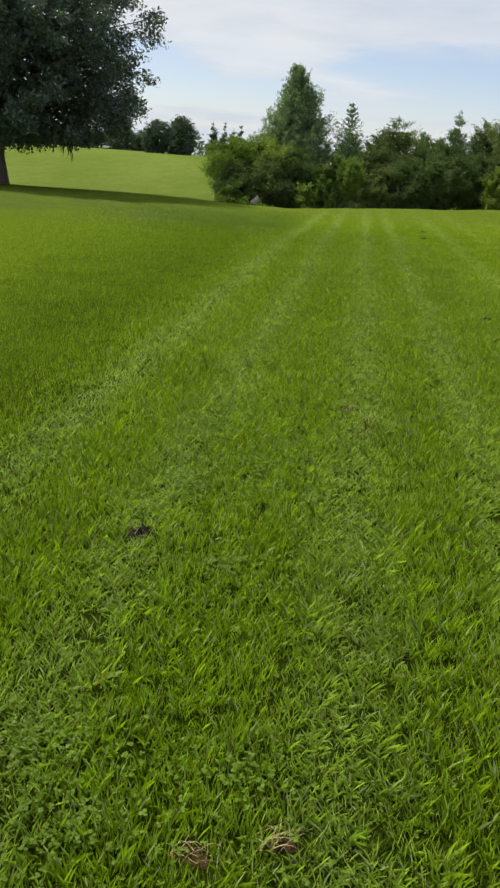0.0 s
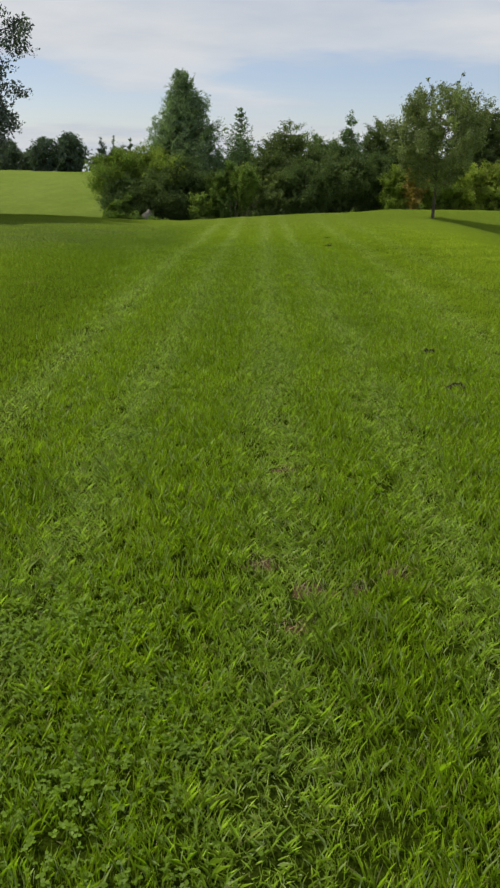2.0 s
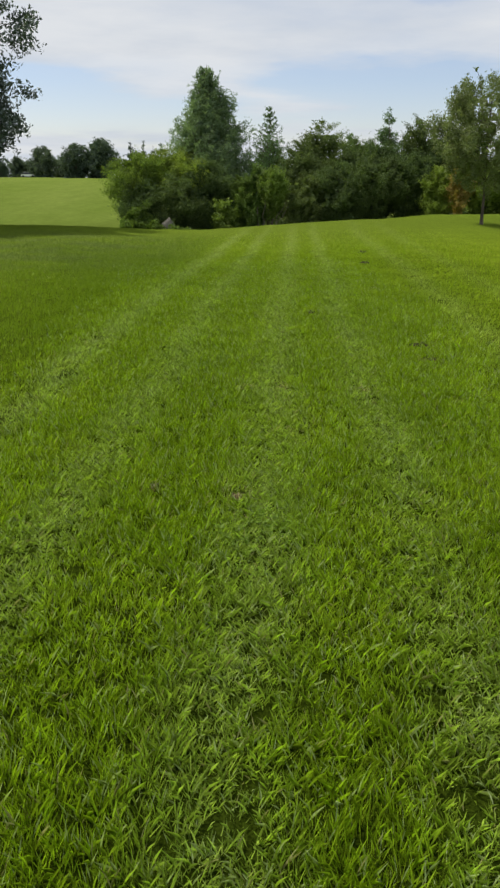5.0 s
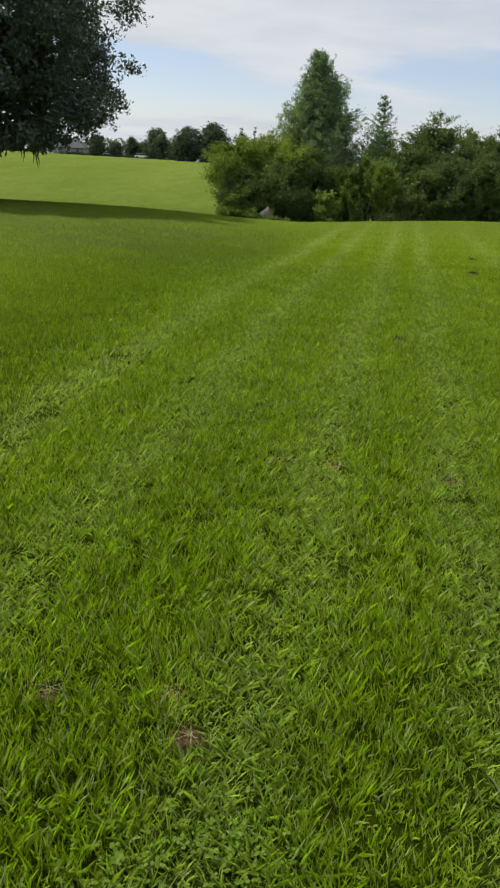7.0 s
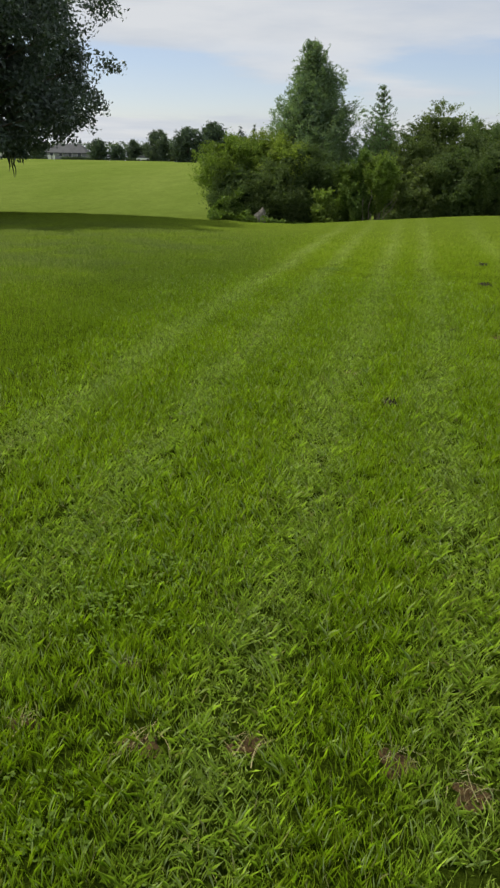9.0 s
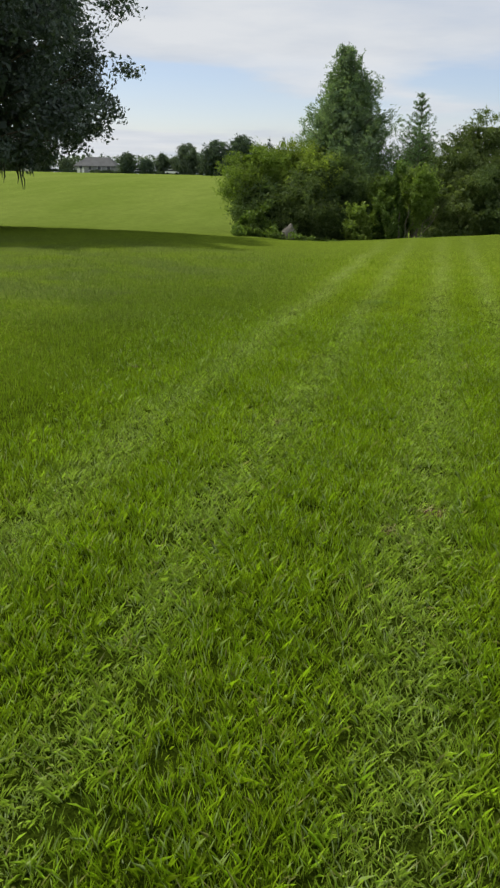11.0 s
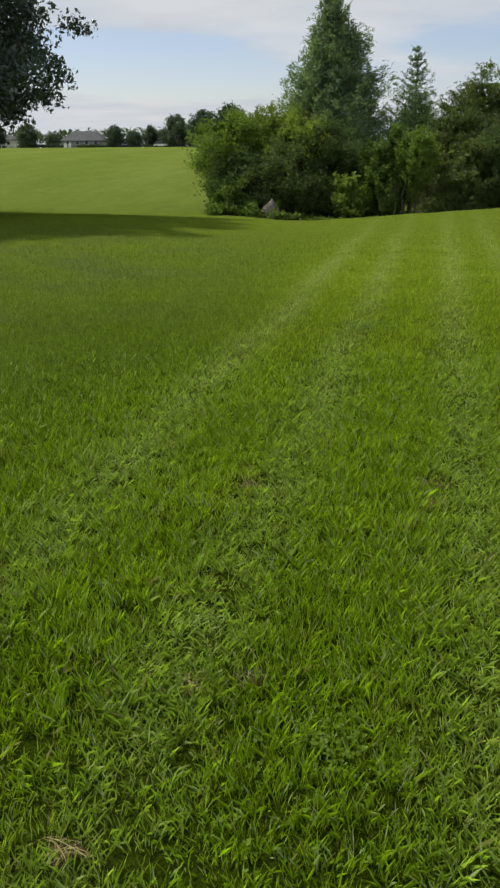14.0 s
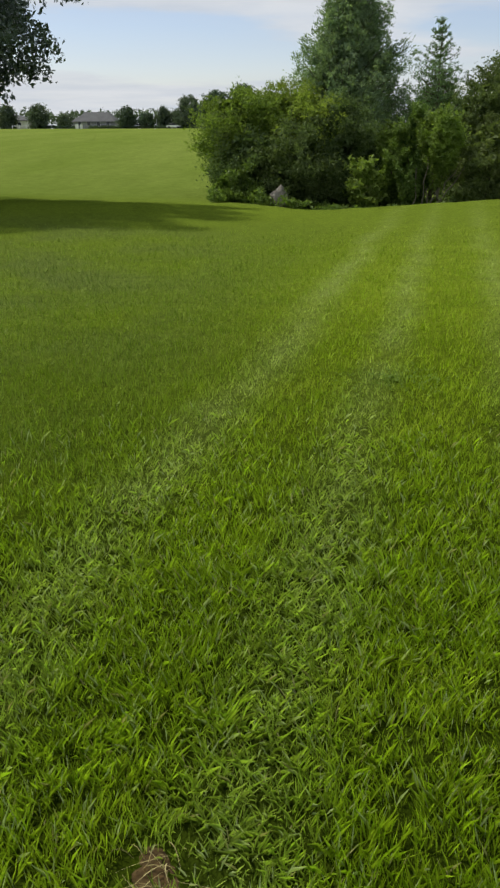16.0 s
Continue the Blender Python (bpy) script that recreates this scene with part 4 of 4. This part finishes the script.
for k, (x, y, r, dark) in enumerate(SPOTS):
    r *= 0.46 if dark else 0.38
    rise = 0.028 if dark else 0.003
    n = 20
    rings = 6
    v, f = [(0, 0, rise)], []
    ph = rng.random(4) * 6
    for i in range(1, rings + 1):
        for j in range(n):
            a = j / n * 2 * math.pi
            rr = r * i / rings * (1 + 0.25 * math.sin(2 * a + ph[2]) + 0.2 * math.sin(3 * a + ph[0]) + 0.14 * math.sin(5 * a + ph[1]))
            zz = rise * (1 - (i / rings) ** 2) * (1 + 0.5 * dark * math.sin(3 * a + ph[3])) + (0.003 + 0.010 * dark) * rng.normal() * (i < rings) - 0.008 * (i == rings)
            v.append((rr * math.cos(a) * 1.25, rr * math.sin(a), zz))
    for j in range(n):
        f.append((0, 1 + j, 1 + (j + 1) % n))
        for i in range(rings - 1):
            a, b = 1 + i * n + j, 1 + i * n + (j + 1) % n
            f.append((a, a + n, b + n))
            f.append((a, b + n, b))
    thing = empty("dirt_patch", (x, y, hz(x, y) + 0.004), "small dark clod of turned soil in the grass" if dark else "small brown spot, bare soil or a filled grass gap, with dead grass", "bare soil", "bare spots in the lawn")
    part("soil", smooth(mesh_from("soil", np.array(v), np.array(f), dark_soil_mat if dark else soil_mat)), thing)
    # dead grass: thin arched stalks that lie over the spot and its rim
    m = 8 if dark else int(14 + 70 * r)
    vs, fs, base = [], [], 0
    for j in range(m):
        a, q = rng.random() * 6.28, r * (0.15 + 1.25 * rng.random())
        c0 = np.array([q * math.cos(a) * 1.25, q * math.sin(a), 0.004 + rise])
        t = rng.random() * 6.28
        ln = 0.04 + 0.08 * rng.random()
        d = np.array([math.cos(t), math.sin(t), 0.0])
        arch = 0.006 + 0.03 * rng.random()
        sv = np.linspace(0, 1, 5)[:, None]
        curl = np.array([-d[1], d[0], 0]) * rng.normal() * 0.25 * ln
        mid = c0 + d * ln * (sv - 0.5) + curl * sv * sv + np.array([0, 0, 1.0]) * arch * np.sin(sv * np.pi * (0.7 + 0.3 * rng.random()))
        w = np.array([-d[1], d[0], 0.25 * rng.normal()]) * (0.0006 + 0.0007 * rng.random()) * (1.05 - sv * 0.8)
        vs.append(np.stack([mid - w, mid + w], 1).reshape(-1, 3))
        i = np.arange(4)[:, None] * 2
        fs.append(i + [0, 1, 3, 2] + base)
        base += 10
    tagged(part("dead_grass", mesh_from("dead_grass", np.concatenate(vs), np.concatenate(fs), straw_mat), thing, "straw-coloured dead grass"), kind="stuff")

# dry weed clump beside the lawn
clump = empty("dry_weed_clump", (7.25, 16.2, hz(7.25, 16.2)), "brown clump of dry tall weed stalks", "weeds")
vs, fs, base = [], [], 0
for k in range(90):
    a, q = rng.random() * 6.28, 0.26 * rng.random() ** 0.5
    p0 = (q * math.cos(a), q * math.sin(a), -0.02)
    p1 = (p0[0] * 1.9 + 0.12 * rng.normal(), p0[1] * 1.9 + 0.12 * rng.normal(), 0.2 + 0.3 * rng.random())
    v, f = tube(bent(rng, p0, p1, 0.025, 5), [0.006, 0.006, 0.005, 0.004, 0.002], 4)
    vs.append(v), fs.append(f + base)
    base += len(v)
part("stalks", mesh_from("stalks", np.concatenate(vs), np.concatenate(fs), straw_mat), clump)
v, f = leaf_cloud(rng, np.array([[0, 0, 0.2], [0.12, 0, 0.3], [-0.1, 0.1, 0.15]]), np.array([0.24, 0.18, 0.24]), 700, 0.1, 0.25)
part("dry_leaves", mesh_from("dry_leaves", v, f, orange_mat), clump)


# ---- grass blades ----
def path_x(y):
    return np.interp(y, [0, 5, 9, 13, 19], [0.0, 0.9, 1.55, 1.88, 2.2])


LATTICE = np.random.default_rng(99).random((6, 128, 128))


def vnoise(x, y, f, k):
    """Smooth random values from 0 to 1 over the plan, f cells a metre."""
    x, y = x * f + 13.7 * k, y * f + 7.9 * k
    i, j = np.floor(x).astype(int), np.floor(y).astype(int)
    u, w = x - i, y - j
    u, w = u * u * (3 - 2 * u), w * w * (3 - 2 * w)
    g = LATTICE[k % 6]
    a, b = g[i % 128, j % 128], g[(i + 1) % 128, j % 128]
    c, d = g[i % 128, (j + 1) % 128], g[(i + 1) % 128, (j + 1) % 128]
    return (a * (1 - u) + b * u) * (1 - w) + (c * (1 - u) + d * u) * w


def grass(rng, cell=0.25, near=12500.0):
    """Roots of grass blades, thick along the way and thinner away from it."""
    xs, ys = np.arange(-9, 13, cell), np.arange(1.2, 41, cell)
    cx, cy = np.meshgrid(xs + cell / 2, ys + cell / 2)
    d = np.abs(cx - path_x(cy))
    ahead = np.maximum(cy - 19.0, 0)
    reach = np.maximum(np.maximum(2.4 * (d - 0.25), np.sqrt(ahead**2 + d**2)), 2.7)
    dens = near * (2.7 / reach) ** 2.05
    dens *= np.clip((17.0 - reach) / 12.0, 0, 1)
    # out of sight before the camera turns to it
    dens[(d > 0.75 + 0.5 * np.maximum(cy, 0))] = 0
    count = rng.poisson(dens * cell * cell)
    i = np.repeat(np.arange(cx.size), count.ravel())
    n = len(i)
    x = cx.ravel()[i] + (rng.random(n) - 0.5) * cell
    y = cy.ravel()[i] + (rng.random(n) - 0.5) * cell
    return x, y, reach.ravel()[i]


rng = np.random.default_rng(2024)
gxs, gys, reach = grass(rng)
# thin out over the bare spots, and leave small dark gaps between the tufts
keep = np.ones(len(gxs), bool)
for x, y, r, dark in SPOTS:
    q = np.hypot((gxs - x) / 1.25, gys - y) / ((0.56 if dark else 0.42) * r)
    keep &= rng.random(len(gxs)) < np.clip(0.12 + 0.88 * (q - 0.55) * 1.6, 0.08 if dark else 0.25, 1)
tufts = 0.78 * vnoise(gxs, gys, 30.0, 0) + 0.22 * vnoise(gxs, gys, 11.0, 1)
keep &= rng.random(len(gxs)) < np.clip((tufts - 0.22) * 4.2, 0.06, 1)
gxs, gys, reach, tufts = gxs[keep], gys[keep], reach[keep], tufts[keep]
n = len(gxs)
tall = 0.35 * vnoise(gxs, gys, 2.2, 2) + 0.65 * vnoise(gxs, gys, 15.0, 3)
u = gxs - TRACK_X - TRACK_SLOPE * gys
flat = np.zeros(n)
for a in (0.0, 0.82, 1.75, 2.45, 3.9):
    flat = np.maximum(flat, np.clip(1.2 - np.abs(u - a) / 0.2, 0, 1))
length = (0.030 + 0.050 * tall) * (0.6 + 0.85 * rng.random(n)) * (1 - 0.15 * flat) * (0.8 + 0.4 * tufts)
grow = np.clip(reach / 2.7, 1, 5) ** 0.75
width = (0.0020 + 0.0028 * rng.random(n)) * grow
# blades grow in tufts that lean together
az = 31.0 * vnoise(gxs, gys, 14.0, 4) + 17.0 * vnoise(gxs, gys, 2.0, 5) + rng.normal(size=n) * 1.3
lean = np.clip(0.06 + 0.22 * vnoise(gxs, gys, 5.0, 2) + 0.25 * np.abs(rng.normal(size=n)) + 0.2 * flat, 0.03, 1.2)
cl, sl = np.cos(lean), np.sin(lean)
bow = np.minimum(lean * (1.1 + 0.9 * rng.random(n)) + 0.05, 1.8)
cl2, sl2 = np.cos(bow), np.sin(bow)
dx, dy = np.cos(az), np.sin(az)
turn = az + np.pi / 2 + rng.normal(size=n) * 0.6
zz = height(gxs, gys) - 0.004
root = np.stack([gxs, gys, zz], 1)
mid = root + np.stack([dx * sl, dy * sl, cl], 1) * (length * 0.52)[:, None]
tip = mid + np.stack([dx * sl2, dy * sl2, cl2], 1) * (length * 0.5)[:, None]
w = np.stack([np.cos(turn) * width / 2, np.sin(turn) * width / 2, np.zeros(n)], 1)
close = reach + 3.0 * rng.random(n) < 5.2
w[close] *= np.minimum(1.0, 0.0058 / width[close])[:, None]
bent_v = np.stack([root, mid + w, tip, mid - w], 1)[close].reshape(-1, 3)
plain_v = np.stack([root - w, root + w, tip], 1)[~close].reshape(-1, 3)
k = np.arange(close.sum(), dtype=np.int32)[:, None] * 4
tagged(new("grass", mesh_from("grass", bent_v, np.concatenate([k + [0, 1, 2], k + [0, 2, 3]]).astype(np.int32), blade_mat)),
       "short green lawn grass with scattered blades painted pale as glints", "grass", kind="stuff")
tagged(new("grass", mesh_from("grass", plain_v, np.arange(len(plain_v), dtype=np.int32).reshape(-1, 3), sward_mat)),
       "even green lawn grass, simpler blades away from the camera's path", "grass", kind="stuff")

# low clover and broad-leaved weeds in patches: x, y, radius
CLOVER = [(-0.1, 5.1, 0.5), (-0.9, 4.3, 0.4), (0.1, 3.2, 0.4), (-0.14, 4.05, 0.35), (0.28, 3.97, 0.35), (-0.25, 1.75, 0.35), (0.14, 1.98, 0.3), (-0.4, 2.1, 0.3), (0.17, 5.24, 0.35), (0.36, 4.73, 0.35),
          (0.18, 4.39, 0.35), (0.48, 4.47, 0.3), (1.45, 13.3, 0.4), (1.30, 13.0, 0.3), (0.3, 7.4, 0.3), (1.52, 9.57, 0.25), (1.29, 9.39, 0.25), (1.39, 11.85, 0.25), (2.6, 24.6, 0.4), (1.9, 17.4, 0.25), (2.2, 18.6, 0.25)]
pts = []
for x, y, r in CLOVER:
    m = int(900 * r * r * 3.1)
    q = r * np.abs(rng.normal(size=m)) * 0.75
    a = rng.random(m) * 6.28
    pts.append(np.stack([x + q * np.cos(a), y + q * np.sin(a)], 1))
pts = np.concatenate(pts)
m = len(pts)
# three rounded leaflets on each stalk
hub = np.repeat(np.stack([pts[:, 0], pts[:, 1], height(pts[:, 0], pts[:, 1]) + 0.015 + 0.035 * rng.random(m)], 1), 3, 0)
a = np.repeat(rng.random(m) * 6.28, 3) + np.tile([0, 2.09, 4.19], m) + rng.normal(size=3 * m) * 0.15
size = np.repeat(0.006 + 0.006 * rng.random(m), 3)[:, None]
d = np.stack([np.cos(a), np.sin(a), 0.35 * rng.normal(size=3 * m)], 1)
s = np.stack([-np.sin(a), np.cos(a), 0.3 * rng.normal(size=3 * m)], 1)
v = np.stack([hub, hub + (d * 0.45 - s * 0.5) * size, hub + (d - s * 0.32) * size, hub + (d + s * 0.32) * size, hub + (d * 0.45 + s * 0.5) * size], 1).reshape(-1, 3)
k = np.arange(3 * m, dtype=np.int32)[:, None] * 5
tagged(new("clover", mesh_from("clover", v, k + [0, 1, 2, 3, 4], clover_mat)), "low clover and broad-leaved weeds in the lawn", "clover", kind="stuff")
